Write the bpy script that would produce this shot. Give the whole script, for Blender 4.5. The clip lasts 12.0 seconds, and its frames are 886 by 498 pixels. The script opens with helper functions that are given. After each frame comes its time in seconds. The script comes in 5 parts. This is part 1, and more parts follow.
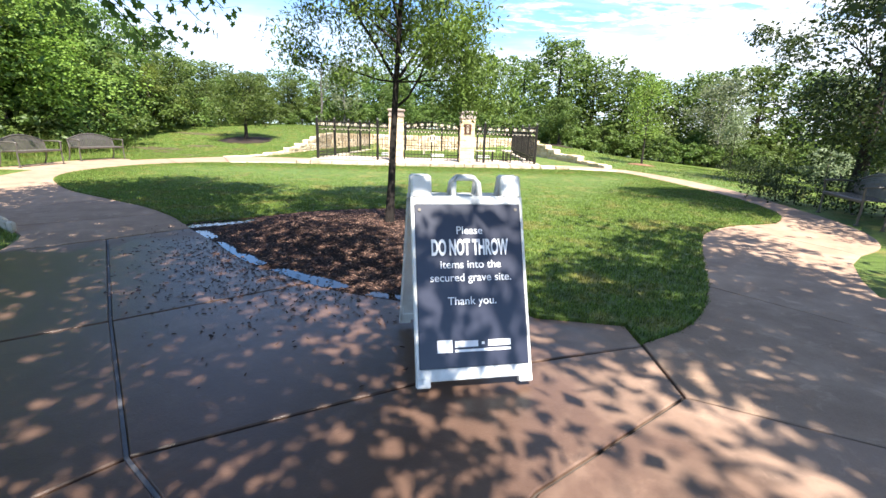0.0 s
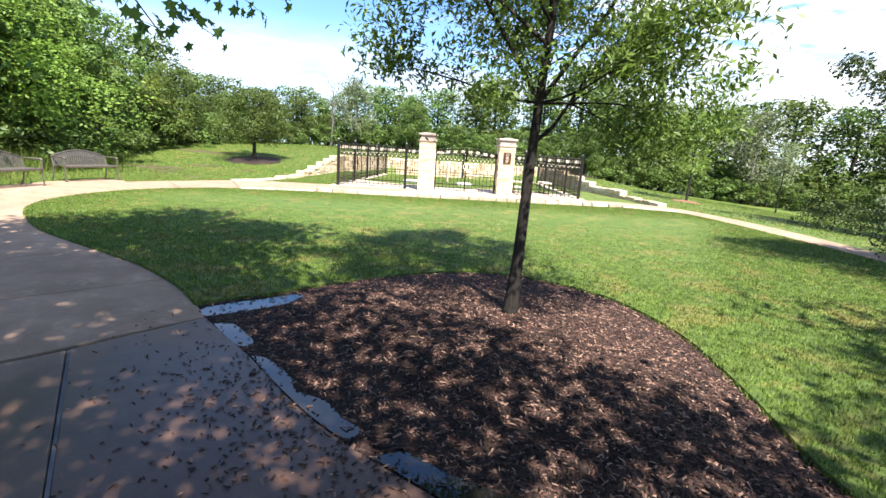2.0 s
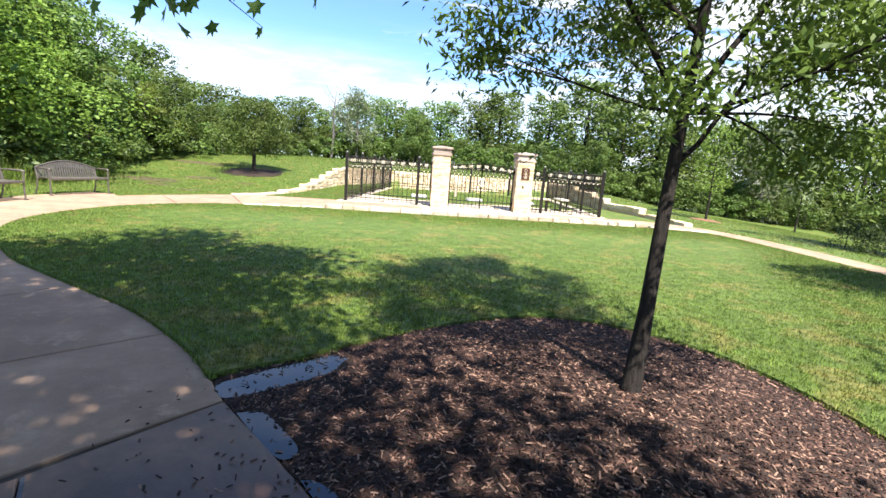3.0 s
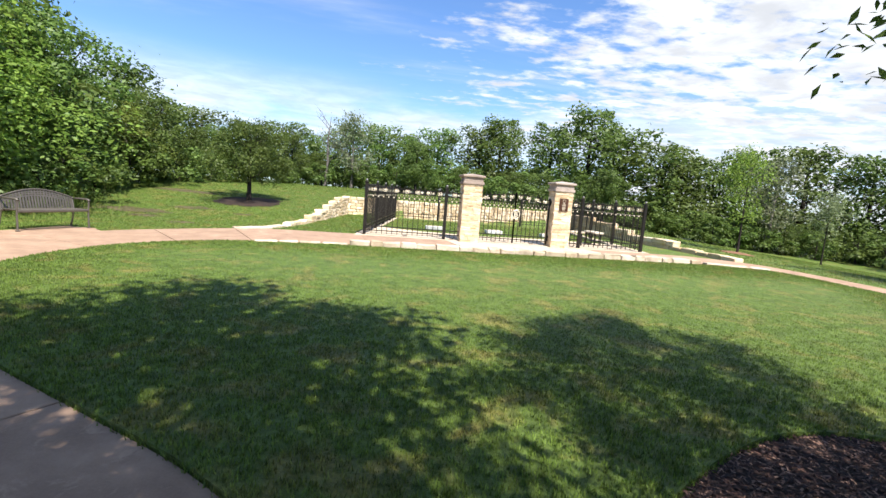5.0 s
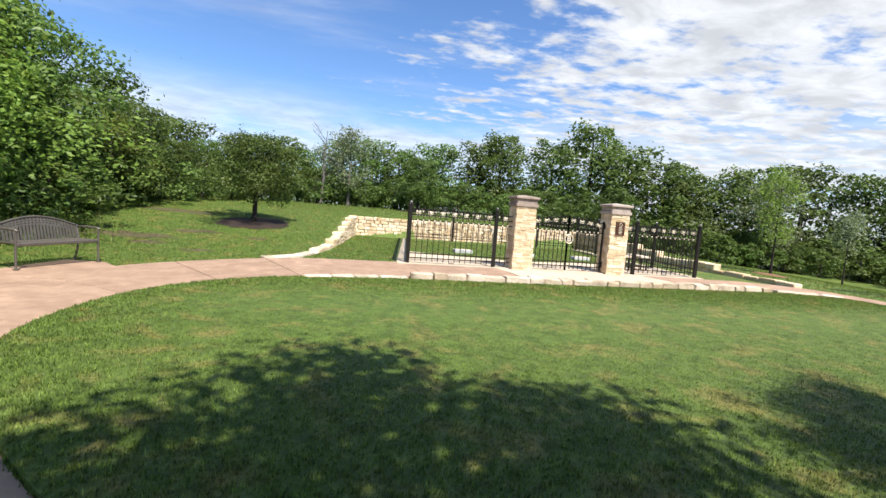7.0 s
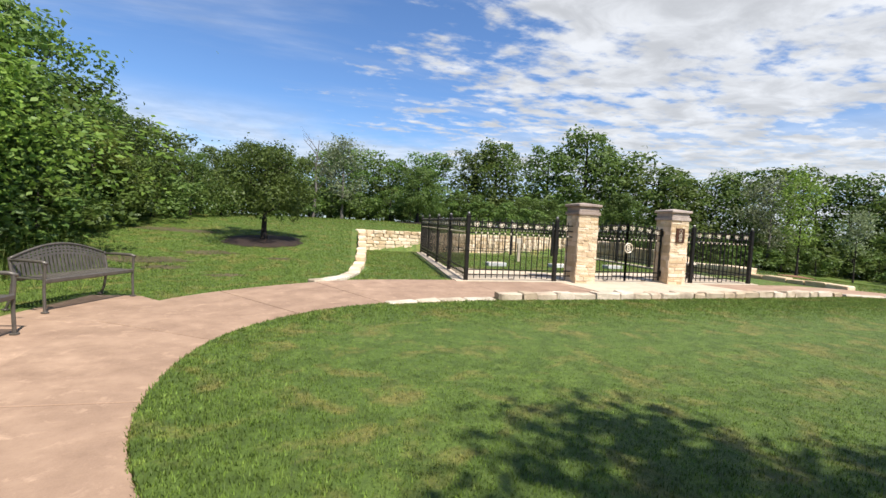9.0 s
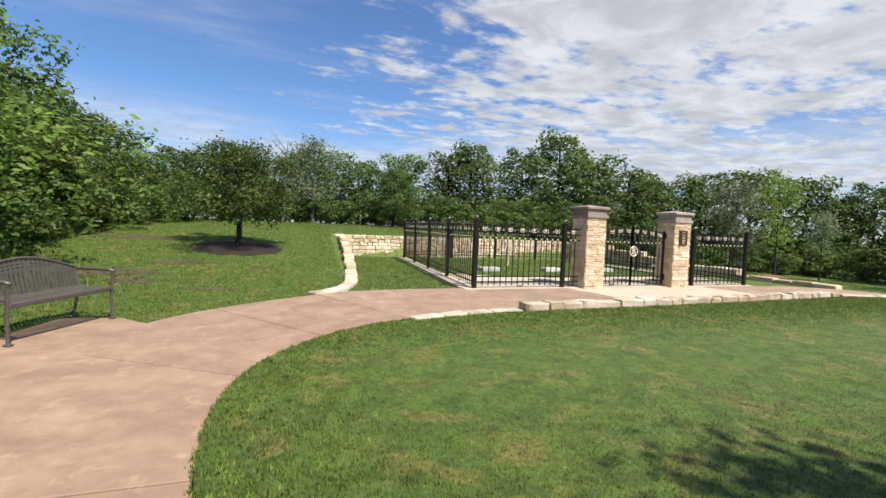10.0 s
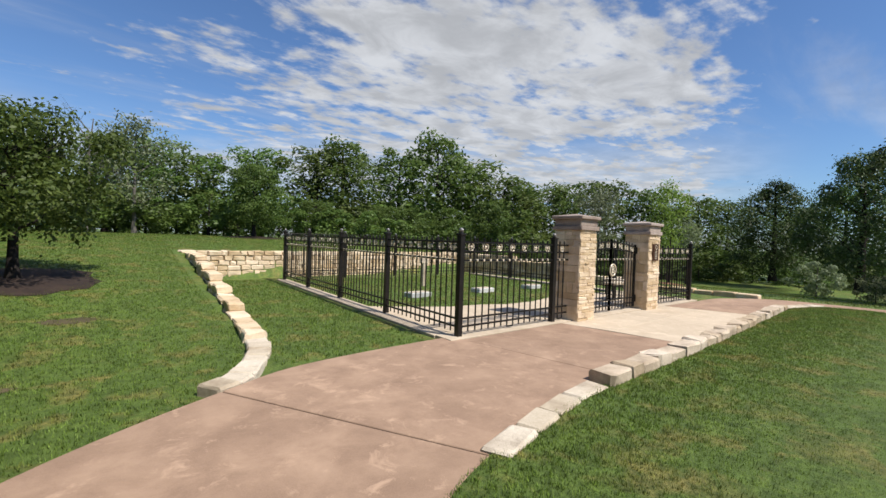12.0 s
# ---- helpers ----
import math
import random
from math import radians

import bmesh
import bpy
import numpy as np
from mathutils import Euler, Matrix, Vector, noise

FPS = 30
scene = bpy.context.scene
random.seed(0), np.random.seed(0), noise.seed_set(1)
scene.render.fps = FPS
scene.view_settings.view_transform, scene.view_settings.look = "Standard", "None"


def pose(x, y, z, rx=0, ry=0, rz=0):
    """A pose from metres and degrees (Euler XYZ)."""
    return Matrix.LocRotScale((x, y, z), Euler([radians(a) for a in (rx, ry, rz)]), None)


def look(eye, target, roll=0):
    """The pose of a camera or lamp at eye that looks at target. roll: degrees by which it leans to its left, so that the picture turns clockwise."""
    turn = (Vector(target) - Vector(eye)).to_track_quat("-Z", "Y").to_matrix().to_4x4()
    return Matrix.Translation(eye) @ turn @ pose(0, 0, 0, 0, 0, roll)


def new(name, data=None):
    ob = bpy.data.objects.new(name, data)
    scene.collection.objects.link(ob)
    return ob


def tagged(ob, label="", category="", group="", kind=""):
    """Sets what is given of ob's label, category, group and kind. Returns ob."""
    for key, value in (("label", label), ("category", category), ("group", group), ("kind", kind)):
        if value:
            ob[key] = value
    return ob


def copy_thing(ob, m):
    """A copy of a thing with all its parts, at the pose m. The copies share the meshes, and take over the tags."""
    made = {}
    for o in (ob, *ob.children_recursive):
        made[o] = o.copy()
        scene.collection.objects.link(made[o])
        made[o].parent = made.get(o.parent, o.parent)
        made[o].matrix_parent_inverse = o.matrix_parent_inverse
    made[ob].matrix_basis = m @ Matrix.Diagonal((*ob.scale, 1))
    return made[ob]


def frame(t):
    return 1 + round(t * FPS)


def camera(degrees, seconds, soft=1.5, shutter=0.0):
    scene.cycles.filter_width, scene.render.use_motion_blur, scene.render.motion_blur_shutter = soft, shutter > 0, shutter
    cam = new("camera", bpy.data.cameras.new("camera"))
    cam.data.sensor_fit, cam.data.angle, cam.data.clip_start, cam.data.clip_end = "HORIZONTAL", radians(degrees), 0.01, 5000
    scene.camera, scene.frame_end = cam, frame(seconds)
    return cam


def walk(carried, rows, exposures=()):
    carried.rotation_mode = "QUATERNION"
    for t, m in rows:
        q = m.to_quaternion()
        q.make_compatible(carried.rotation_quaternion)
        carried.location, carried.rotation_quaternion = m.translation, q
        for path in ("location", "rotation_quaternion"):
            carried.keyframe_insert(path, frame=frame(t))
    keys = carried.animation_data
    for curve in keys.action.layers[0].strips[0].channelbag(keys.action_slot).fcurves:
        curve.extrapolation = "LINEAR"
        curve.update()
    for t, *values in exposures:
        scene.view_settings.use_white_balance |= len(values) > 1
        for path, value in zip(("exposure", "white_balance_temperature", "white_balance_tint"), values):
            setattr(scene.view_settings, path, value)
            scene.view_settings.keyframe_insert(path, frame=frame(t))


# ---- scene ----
cam = camera(88.0, 12.0)
PATH = [
    (0, (-0.046, 0.235, 1.341), (0.103, 2.165, 0.839), 1.9),
    (0.5, (-0.276, 0.787, 1.354), (-0.121, 2.717, 0.854), 2.5),
    (1, (-0.59, 1.323, 1.403), (-0.428, 3.255, 0.914), 3.0),
    (1.5, (-0.854, 1.849, 1.435), (-0.692, 3.787, 0.967), 3.1),
    (2, (-1.263, 2.518, 1.463), (-1.092, 4.468, 1.051), 3.8),
    (2.5, (-1.625, 3.081, 1.478), (-1.43, 5.036, 1.103), 5.1),
    (3, (-1.887, 3.606, 1.485), (-1.688, 5.564, 1.126), 4.4),
    (3.5, (-2.117, 4.018, 1.495), (-1.917, 5.977, 1.148), 3.8),
    (5.5, (-3.785, 6.026, 1.407), (-3.444, 7.986, 1.207), 4.7),
    (6, (-4.221, 6.514, 1.436), (-3.838, 8.468, 1.254), 4.5),
    (6.5, (-4.762, 6.877, 1.449), (-4.356, 8.828, 1.279), 4.4),
    (7, (-5.312, 7.195, 1.497), (-4.888, 9.143, 1.334), 4.5),
    (9, (-7.317, 8.852, 1.405), (-6.741, 10.764, 1.294), 2.9),
    (9.5, (-7.724, 9.325, 1.396), (-7.073, 11.213, 1.295), 2.5),
    (10, (-8.093, 9.89, 1.398), (-7.35, 11.744, 1.307), 2.4),
    (10.5, (-8.438, 10.934, 1.394), (-7.528, 12.713, 1.312), 2.0),
    (11, (-8.575, 12.012, 1.427), (-7.498, 13.696, 1.343), 2.8),
    (11.5, (-8.597, 13.099, 1.487), (-7.381, 14.686, 1.427), 2.4),
    (12, (-8.371, 14.1, 1.526), (-7.044, 15.596, 1.486), 1.9),
]
walk(cam, [(t, look(eye, target, roll)) for t, eye, target, roll in PATH],
     exposures=[(0, 1.70), (3.5, 1.52), (5.5, 0.98), (7, 0.86), (9, 0.66), (10.5, 0.44), (12, 0.27)])

# ---- light ----
SUN_EL, SUN_AZ = radians(56.0), radians(163.0)   # azimuth clockwise from +y, towards the sun
sun_dir = Vector((math.sin(SUN_AZ) * math.cos(SUN_EL), math.cos(SUN_AZ) * math.cos(SUN_EL), math.sin(SUN_EL)))
world = bpy.data.worlds.new("sky")
scene.world = world
world.use_nodes = True
wn, wl = world.node_tree.nodes, world.node_tree.links
wn.clear()


def wnode(kind, **kw):
    n = wn.new(kind)
    for k, v in kw.items():
        n.inputs[k].default_value = v
    return n


def wmath(op, a, b=None, clamp=False):
    n = wn.new("ShaderNodeMath")
    n.operation, n.use_clamp = op, clamp
    for i, v in enumerate((a, b)):
        if v is None:
            continue
        if isinstance(v, (int, float)):
            n.inputs[i].default_value = v
        else:
            wl.new(v, n.inputs[i])
    return n.outputs[0]


sky = wn.new("ShaderNodeTexSky")
sky.sky_type, sky.sun_disc = "NISHITA", False
sky.sun_elevation, sky.sun_rotation = SUN_EL, SUN_AZ
sky.air_density, sky.dust_density, sky.ozone_density = 1.0, 0.4, 2.0
co = wn.new("ShaderNodeTexCoord")
sep = wn.new("ShaderNodeSeparateXYZ")
wl.new(co.outputs["Generated"], sep.inputs[0])
zz = wmath("MAXIMUM", wmath("ADD", sep.outputs[2], 0.06), 0.03)
px, py = wmath("DIVIDE", sep.outputs[0], zz), wmath("DIVIDE", sep.outputs[1], zz)
comb = wn.new("ShaderNodeCombineXYZ")
wl.new(px, comb.inputs[0])
wl.new(py, comb.inputs[1])


def cloud_noise(scale, detail, rough, sx, sy, dist=0.3, off=0.0):
    m = wn.new("ShaderNodeMapping")
    m.inputs["Scale"].default_value = (sx, sy, 1)
    m.inputs["Location"].default_value = (off, off * 0.7, 0)
    wl.new(comb.outputs[0], m.inputs[0])
    n = wnode("ShaderNodeTexNoise", Scale=scale, Detail=detail, Roughness=rough, Distortion=dist)
    wl.new(m.outputs[0], n.inputs["Vector"])
    return n.outputs["Fac"]


def ramp(v, lo, hi):
    n = wn.new("ShaderNodeMapRange")
    n.interpolation_type = "SMOOTHSTEP"
    n.inputs["From Min"].default_value, n.inputs["From Max"].default_value = lo, hi
    wl.new(v, n.inputs["Value"])
    return n.outputs["Result"]


# broken altocumulus towards +x, a long soft bank low over the trees, thin wisps
big = cloud_noise(0.42, 3, 0.5, 1, 1, 0.15, 3.1)
fine = cloud_noise(1.7, 9, 0.62, 1.0, 1.35, 0.18, 1.7)
ripple = cloud_noise(6.5, 5, 0.55, 1.0, 1.5, 0.10, 4.4)
bias = ramp(wmath("ADD", sep.outputs[0], wmath("MULTIPLY", sep.outputs[1], -0.12)), -0.42, 0.50)
mass = wmath("ADD", wmath("MULTIPLY", big, 0.40), wmath("ADD", wmath("MULTIPLY", fine, 0.80), wmath("MULTIPLY", ripple, 0.46)))
clear_e = wmath("SUBTRACT", 1.0, ramp(wmath("SUBTRACT", sep.outputs[0], sep.outputs[1]), 0.50, 0.84))
puffs = ramp(wmath("ADD", mass, wmath("MULTIPLY", wmath("MULTIPLY", bias, clear_e), 0.34)), 1.02, 1.21)
streak = wmath("MULTIPLY", ramp(cloud_noise(0.50, 8, 0.60, 0.6, 1.9, 0.4, 7.3), 0.50, 0.72), 0.34)
band = wmath("MULTIPLY", ramp(sep.outputs[2], 0.02, 0.12), wmath("SUBTRACT", 1.0, ramp(sep.outputs[2], 0.14, 0.245)))
bank_m = wmath("MULTIPLY", wmath("MULTIPLY", band, clear_e), ramp(cloud_noise(0.36, 6, 0.58, 1.0, 0.8, 0.3, 2.2), 0.30, 0.50))
cover = wmath("MAXIMUM", wmath("MAXIMUM", puffs, wmath("MULTIPLY", bank_m, 0.72)), streak, clamp=True)
cover = wmath("MULTIPLY", cover, 0.94)
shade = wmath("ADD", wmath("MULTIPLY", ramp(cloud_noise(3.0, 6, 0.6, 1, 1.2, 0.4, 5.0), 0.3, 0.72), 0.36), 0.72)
tint = wn.new("ShaderNodeMix")
tint.data_type, tint.blend_type = "RGBA", "MULTIPLY"
tint.inputs["Factor"].default_value = 1.0
tint.inputs[7].default_value = (0.68, 0.87, 1.12, 1)
wl.new(sky.outputs[0], tint.inputs[6])
cloud_col = wn.new("ShaderNodeMix")
cloud_col.data_type, cloud_col.blend_type = "RGBA", "MULTIPLY"
cloud_col.inputs["Factor"].default_value = 1.0
cloud_col.inputs[6].default_value = (5.7, 5.85, 6.1, 1)
wl.new(shade, cloud_col.inputs[7])
mixs = wn.new("ShaderNodeMix")
mixs.data_type = "RGBA"
wl.new(cover, mixs.inputs["Factor"])
wl.new(tint.outputs[2], mixs.inputs[6])
wl.new(cloud_col.outputs[2], mixs.inputs[7])
bg = wnode("ShaderNodeBackground", Strength=0.096)
wl.new(mixs.outputs[2], bg.inputs[0])
wo = wn.new("ShaderNodeOutputWorld")
wl.new(bg.outputs[0], wo.inputs[0])

sun_data = bpy.data.lights.new("sun", "SUN")
sun_data.energy, sun_data.angle, sun_data.color = 5.0, radians(0.55), (1.0, 0.95, 0.87)
sun = new("sun", sun_data)
sun.matrix_world = look(sun_dir * 60, (0, 0, 0))


# ---- materials ----
def material(name, rough=0.8, metal=0.0, spec=0.5):
    m = bpy.data.materials.new(name)
    m.use_nodes = True
    n, l = m.node_tree.nodes, m.node_tree.links
    b = n["Principled BSDF"]
    b.inputs["Roughness"].default_value, b.inputs["Metallic"].default_value = rough, metal
    b.inputs["Specular IOR Level"].default_value = spec
    return m, n, l, b


def coords(n, l, kind="Object"):
    c = n.new("ShaderNodeTexCoord")
    return c.outputs[kind]


def world_pos(n, l):
    return n.new("ShaderNodeNewGeometry").outputs["Position"]


def noise_of(n, l, vec, scale, detail=4, rough=0.55, dist=0.0):
    t = n.new("ShaderNodeTexNoise")
    t.inputs["Scale"].default_value, t.inputs["Detail"].default_value = scale, detail
    t.inputs["Roughness"].default_value, t.inputs["Distortion"].default_value = rough, dist
    l.new(vec, t.inputs["Vector"])
    return t.outputs["Fac"]


def colour_ramp(n, l, fac, stops):
    r = n.new("ShaderNodeValToRGB")
    while len(r.color_ramp.elements) < len(stops):
        r.color_ramp.elements.new(0.5)
    for e, (p, c) in zip(r.color_ramp.elements, stops):
        e.position, e.color = p, (*c, 1)
    l.new(fac, r.inputs[0])
    return r.outputs[0]


def blend(n, l, fac, a, b, mode="MIX"):
    m = n.new("ShaderNodeMix")
    m.data_type, m.blend_type = "RGBA", mode
    for sock, v in ((m.inputs["Factor"], fac), (m.inputs[6], a), (m.inputs[7], b)):
        if isinstance(v, (int, float)):
            sock.default_value = v
        elif isinstance(v, tuple):
            sock.default_value = (*v, 1)
        else:
            l.new(v, sock)
    return m.outputs[2]


def maprange(n, l, v, a, b, c, d):
    m = n.new("ShaderNodeMapRange")
    for k, x in zip(("From Min", "From Max", "To Min", "To Max"), (a, b, c, d)):
        m.inputs[k].default_value = x
    l.new(v, m.inputs["Value"])
    return m.outputs["Result"]


def bump(n, l, b, height, strength=0.3, distance=0.01):
    k = n.new("ShaderNodeBump")
    k.inputs["Strength"].default_value, k.inputs["Distance"].default_value = strength, distance
    l.new(height, k.inputs["Height"])
    l.new(k.outputs[0], b.inputs["Normal"])


def make_stone(name, light, mid, dark, island=False):
    m, n, l, b = material(name, 0.92, 0, 0.25)
    p = world_pos(n, l)
    big = noise_of(n, l, p, 3.0, 5, 0.6)
    fine = noise_of(n, l, p, 38, 6, 0.7)
    col = colour_ramp(n, l, big, [(0.3, dark), (0.5, mid), (0.72, light)])
    col = blend(n, l, maprange(n, l, fine, 0.3, 0.75, 0.0, 0.55), col, dark)
    r = n.new("ShaderNodeNewGeometry").outputs["Random Per Island"] if island else n.new("ShaderNodeObjectInfo").outputs["Random"]
    h = n.new("ShaderNodeHueSaturation")
    l.new(maprange(n, l, r, 0, 1, 0.78, 1.12), h.inputs["Value"])
    l.new(maprange(n, l, r, 0, 1, 1.15, 0.85), h.inputs["Saturation"])
    l.new(col, h.inputs["Color"])
    l.new(h.outputs[0], b.inputs["Base Color"])
    hh = n.new("ShaderNodeMath")
    hh.operation = "ADD"
    l.new(noise_of(n, l, p, 14, 6, 0.7), hh.inputs[0])
    l.new(fine, hh.inputs[1])
    bump(n, l, b, hh.outputs[0], 0.55, 0.02)
    return m


LIMESTONE = make_stone("limestone", (0.84, 0.70, 0.50), (0.75, 0.585, 0.395), (0.52, 0.38, 0.24))
LIMESTONE_PALE = make_stone("pale limestone", (0.71, 0.62, 0.49), (0.60, 0.51, 0.39), (0.38, 0.305, 0.225))
CURBSTONE = make_stone("curb limestone", (0.70, 0.58, 0.44), (0.58, 0.465, 0.34), (0.34, 0.26, 0.185))
CAPSTONE = make_stone("cap stone", (0.50, 0.42, 0.36), (0.42, 0.34, 0.29), (0.27, 0.21, 0.18))
MORTAR = make_stone("mortar", (0.64, 0.53, 0.38), (0.56, 0.46, 0.32), (0.40, 0.31, 0.21))
GRANITE = make_stone("grey granite", (0.66, 0.66, 0.63), (0.55, 0.55, 0.53), (0.34, 0.34, 0.33))


def make_concrete(name, light, mid, dark, damp_shade=False):
    m, n, l, b = material(name, 0.85, 0, 0.3)
    p = world_pos(n, l)
    big = noise_of(n, l, p, 0.9, 5, 0.6, 0.6)
    midn = noise_of(n, l, p, 2.2, 7, 0.66, 0.25)
    fine = noise_of(n, l, p, 90, 4, 0.7)
    col = colour_ramp(n, l, midn, [(0.3, dark), (0.5, mid), (0.7, light)])
    col = blend(n, l, maprange(n, l, big, 0.35, 0.7, 0.0, 0.5), col, dark)
    col = blend(n, l, maprange(n, l, fine, 0.35, 0.7, 0.0, 0.25), col, light)
    scuff = noise_of(n, l, p, 4.5, 9, 0.72, 0.5)
    col = blend(n, l, maprange(n, l, scuff, 0.55, 0.68, 0.0, 0.75), col, tuple(c_ * 1.16 for c_ in light))
    o = n.new("ShaderNodeObjectInfo").outputs["Random"]
    h = n.new("ShaderNodeHueSaturation")
    l.new(maprange(n, l, o, 0, 1, 0.92, 1.06), h.inputs["Value"])
    l.new(col, h.inputs["Color"])
    col = h.outputs[0]
    if damp_shade:
        # rain damp with tree shade painted in: darker, glossier over a broad soft patch
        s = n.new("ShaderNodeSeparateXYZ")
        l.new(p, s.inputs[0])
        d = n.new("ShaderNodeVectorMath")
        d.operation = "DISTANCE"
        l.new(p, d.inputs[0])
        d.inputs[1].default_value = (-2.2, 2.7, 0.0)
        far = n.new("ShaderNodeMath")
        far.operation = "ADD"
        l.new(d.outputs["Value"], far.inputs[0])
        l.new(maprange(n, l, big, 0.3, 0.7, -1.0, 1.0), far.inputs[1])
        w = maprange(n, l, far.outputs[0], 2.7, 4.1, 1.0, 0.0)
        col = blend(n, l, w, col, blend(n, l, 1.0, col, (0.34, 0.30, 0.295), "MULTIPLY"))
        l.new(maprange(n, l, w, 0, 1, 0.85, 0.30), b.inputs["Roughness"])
    l.new(col, b.inputs["Base Color"])
    hh = n.new("ShaderNodeMath")
    hh.operation = "ADD"
    l.new(fine, hh.inputs[0])
    l.new(noise_of(n, l, p, 12, 6, 0.6), hh.inputs[1])
    bump(n, l, b, hh.outputs[0], 0.25, 0.006)
    return m


PATHMAT = make_concrete("tan concrete", (0.43, 0.292, 0.202), (0.325, 0.214, 0.146), (0.225, 0.144, 0.098))
PATH_DAMP_SHADE = make_concrete("damp shaded tan concrete", (0.37, 0.25, 0.18), (0.31, 0.205, 0.147), (0.235, 0.155, 0.112), True)
CREAM = make_concrete("cream concrete", (0.58, 0.48, 0.36), (0.52, 0.42, 0.31), (0.42, 0.335, 0.24))
JOINT = make_concrete("joint", (0.10, 0.08, 0.065), (0.07, 0.055, 0.045), (0.04, 0.032, 0.028))
SEALANT = make_concrete("grey sealant", (0.13, 0.13, 0.145), (0.10, 0.10, 0.112), (0.065, 0.065, 0.072))


def make_metal(name, col, col2, rough):
    m, n, l, b = material(name, rough, 0.35, 0.5)
    p = world_pos(n, l)
    f = noise_of(n, l, p, 9, 5, 0.6)
    l.new(blend(n, l, maprange(n, l, f, 0.4, 0.7, 0, 1), col, col2), b.inputs["Base Color"])
    l.new(maprange(n, l, noise_of(n, l, p, 60, 3), 0.3, 0.7, rough - 0.1, rough + 0.12), b.inputs["Roughness"])
    return m


IRON = make_metal("black iron", (0.012, 0.010, 0.009), (0.022, 0.017, 0.014), 0.42)
BENCHMETAL = make_metal("bronze painted steel", (0.105, 0.092, 0.078), (0.15, 0.13, 0.11), 0.45)
BRONZE = make_metal("bronze plaque", (0.07, 0.028, 0.016), (0.10, 0.045, 0.025), 0.45)
SILVER = make_metal("weathered silver", (0.78, 0.68, 0.52), (0.60, 0.52, 0.40), 0.45)
BALL = make_metal("bright ball", (0.20, 0.19, 0.18), (0.28, 0.27, 0.26), 0.25)


def make_grass(name, a, b_, c, trans=0.25):
    m, n, l, b = material(name, 0.6, 0, 0.3)
    p = world_pos(n, l)
    big = noise_of(n, l, p, 0.55, 5, 0.6, 0.5)
    mid = noise_of(n, l, p, 3.2, 4, 0.6)
    col = colour_ramp(n, l, mid, [(0.28, a), (0.5, b_), (0.75, c)])
    dry = maprange(n, l, noise_of(n, l, p, 1.9, 5, 0.6, 0.5), 0.51, 0.65, 0.0, 0.80)
    col = blend(n, l, dry, col, (0.33, 0.255, 0.080))
    col = blend(n, l, maprange(n, l, big, 0.35, 0.7, 0.0, 0.4), col, a)
    fleck = noise_of(n, l, p, 22, 6, 0.8)
    col = blend(n, l, maprange(n, l, fleck, 0.40, 0.62, 0.0, 0.66), col, tuple(c_ * 0.45 for c_ in a))
    clump = noise_of(n, l, p, 6.5, 4, 0.65)
    col = blend(n, l, maprange(n, l, clump, 0.46, 0.62, 0.0, 0.60), col, tuple(c_ * 0.50 for c_ in a))
    h = n.new("ShaderNodeHueSaturation")
    r = n.new("ShaderNodeNewGeometry").outputs["Random Per Island"]
    l.new(maprange(n, l, r, 0, 1, 0.38, 1.55), h.inputs["Value"])
    l.new(col, h.inputs["Color"])
    l.new(h.outputs[0], b.inputs["Base Color"])
    if trans:
        t = n.new("ShaderNodeBsdfTranslucent")
        l.new(h.outputs[0], t.inputs[0])
        mx = n.new("ShaderNodeMixShader")
        mx.inputs[0].default_value = trans
        l.new(b.outputs[0], mx.inputs[1])
        l.new(t.outputs[0], mx.inputs[2])
        l.new(mx.outputs[0], n["Material Output"].inputs[0])
    else:
        bump(n, l, b, noise_of(n, l, p, 45, 6, 0.8), 0.8, 0.03)
    return m


TURF = make_grass("turf", (0.095, 0.148, 0.026), (0.125, 0.190, 0.032), (0.160, 0.225, 0.042), 0)
BLADES = make_grass("grass blades", (0.148, 0.225, 0.036), (0.185, 0.272, 0.046), (0.235, 0.315, 0.062), 0.32)


def make_leaf(name, a, b_, trans=0.42):
    m, n, l, b = material(name, 0.5, 0, 0.35)
    g = n.new("ShaderNodeNewGeometry")
    o = n.new("ShaderNodeObjectInfo").outputs["Random"]
    col = blend(n, l, g.outputs["Random Per Island"], a, b_)
    p = world_pos(n, l)
    col = blend(n, l, maprange(n, l, noise_of(n, l, p, 0.5, 2), 0.40, 0.68, 0, 0.4), col, (0.15, 0.19, 0.05))
    h = n.new("ShaderNodeHueSaturation")
    l.new(maprange(n, l, o, 0, 1, 0.75, 1.25), h.inputs["Value"])
    l.new(maprange(n, l, o, 0, 1, 0.485, 0.515), h.inputs["Hue"])
    l.new(col, h.inputs["Color"])
    l.new(h.outputs[0], b.inputs["Base Color"])
    t = n.new("ShaderNodeBsdfTranslucent")
    l.new(h.outputs[0], t.inputs[0])
    mx = n.new("ShaderNodeMixShader")
    mx.inputs[0].default_value = trans
    l.new(b.outputs[0], mx.inputs[1])
    l.new(t.outputs[0], mx.inputs[2])
    l.new(mx.outputs[0], n["Material Output"].inputs[0])
    return m


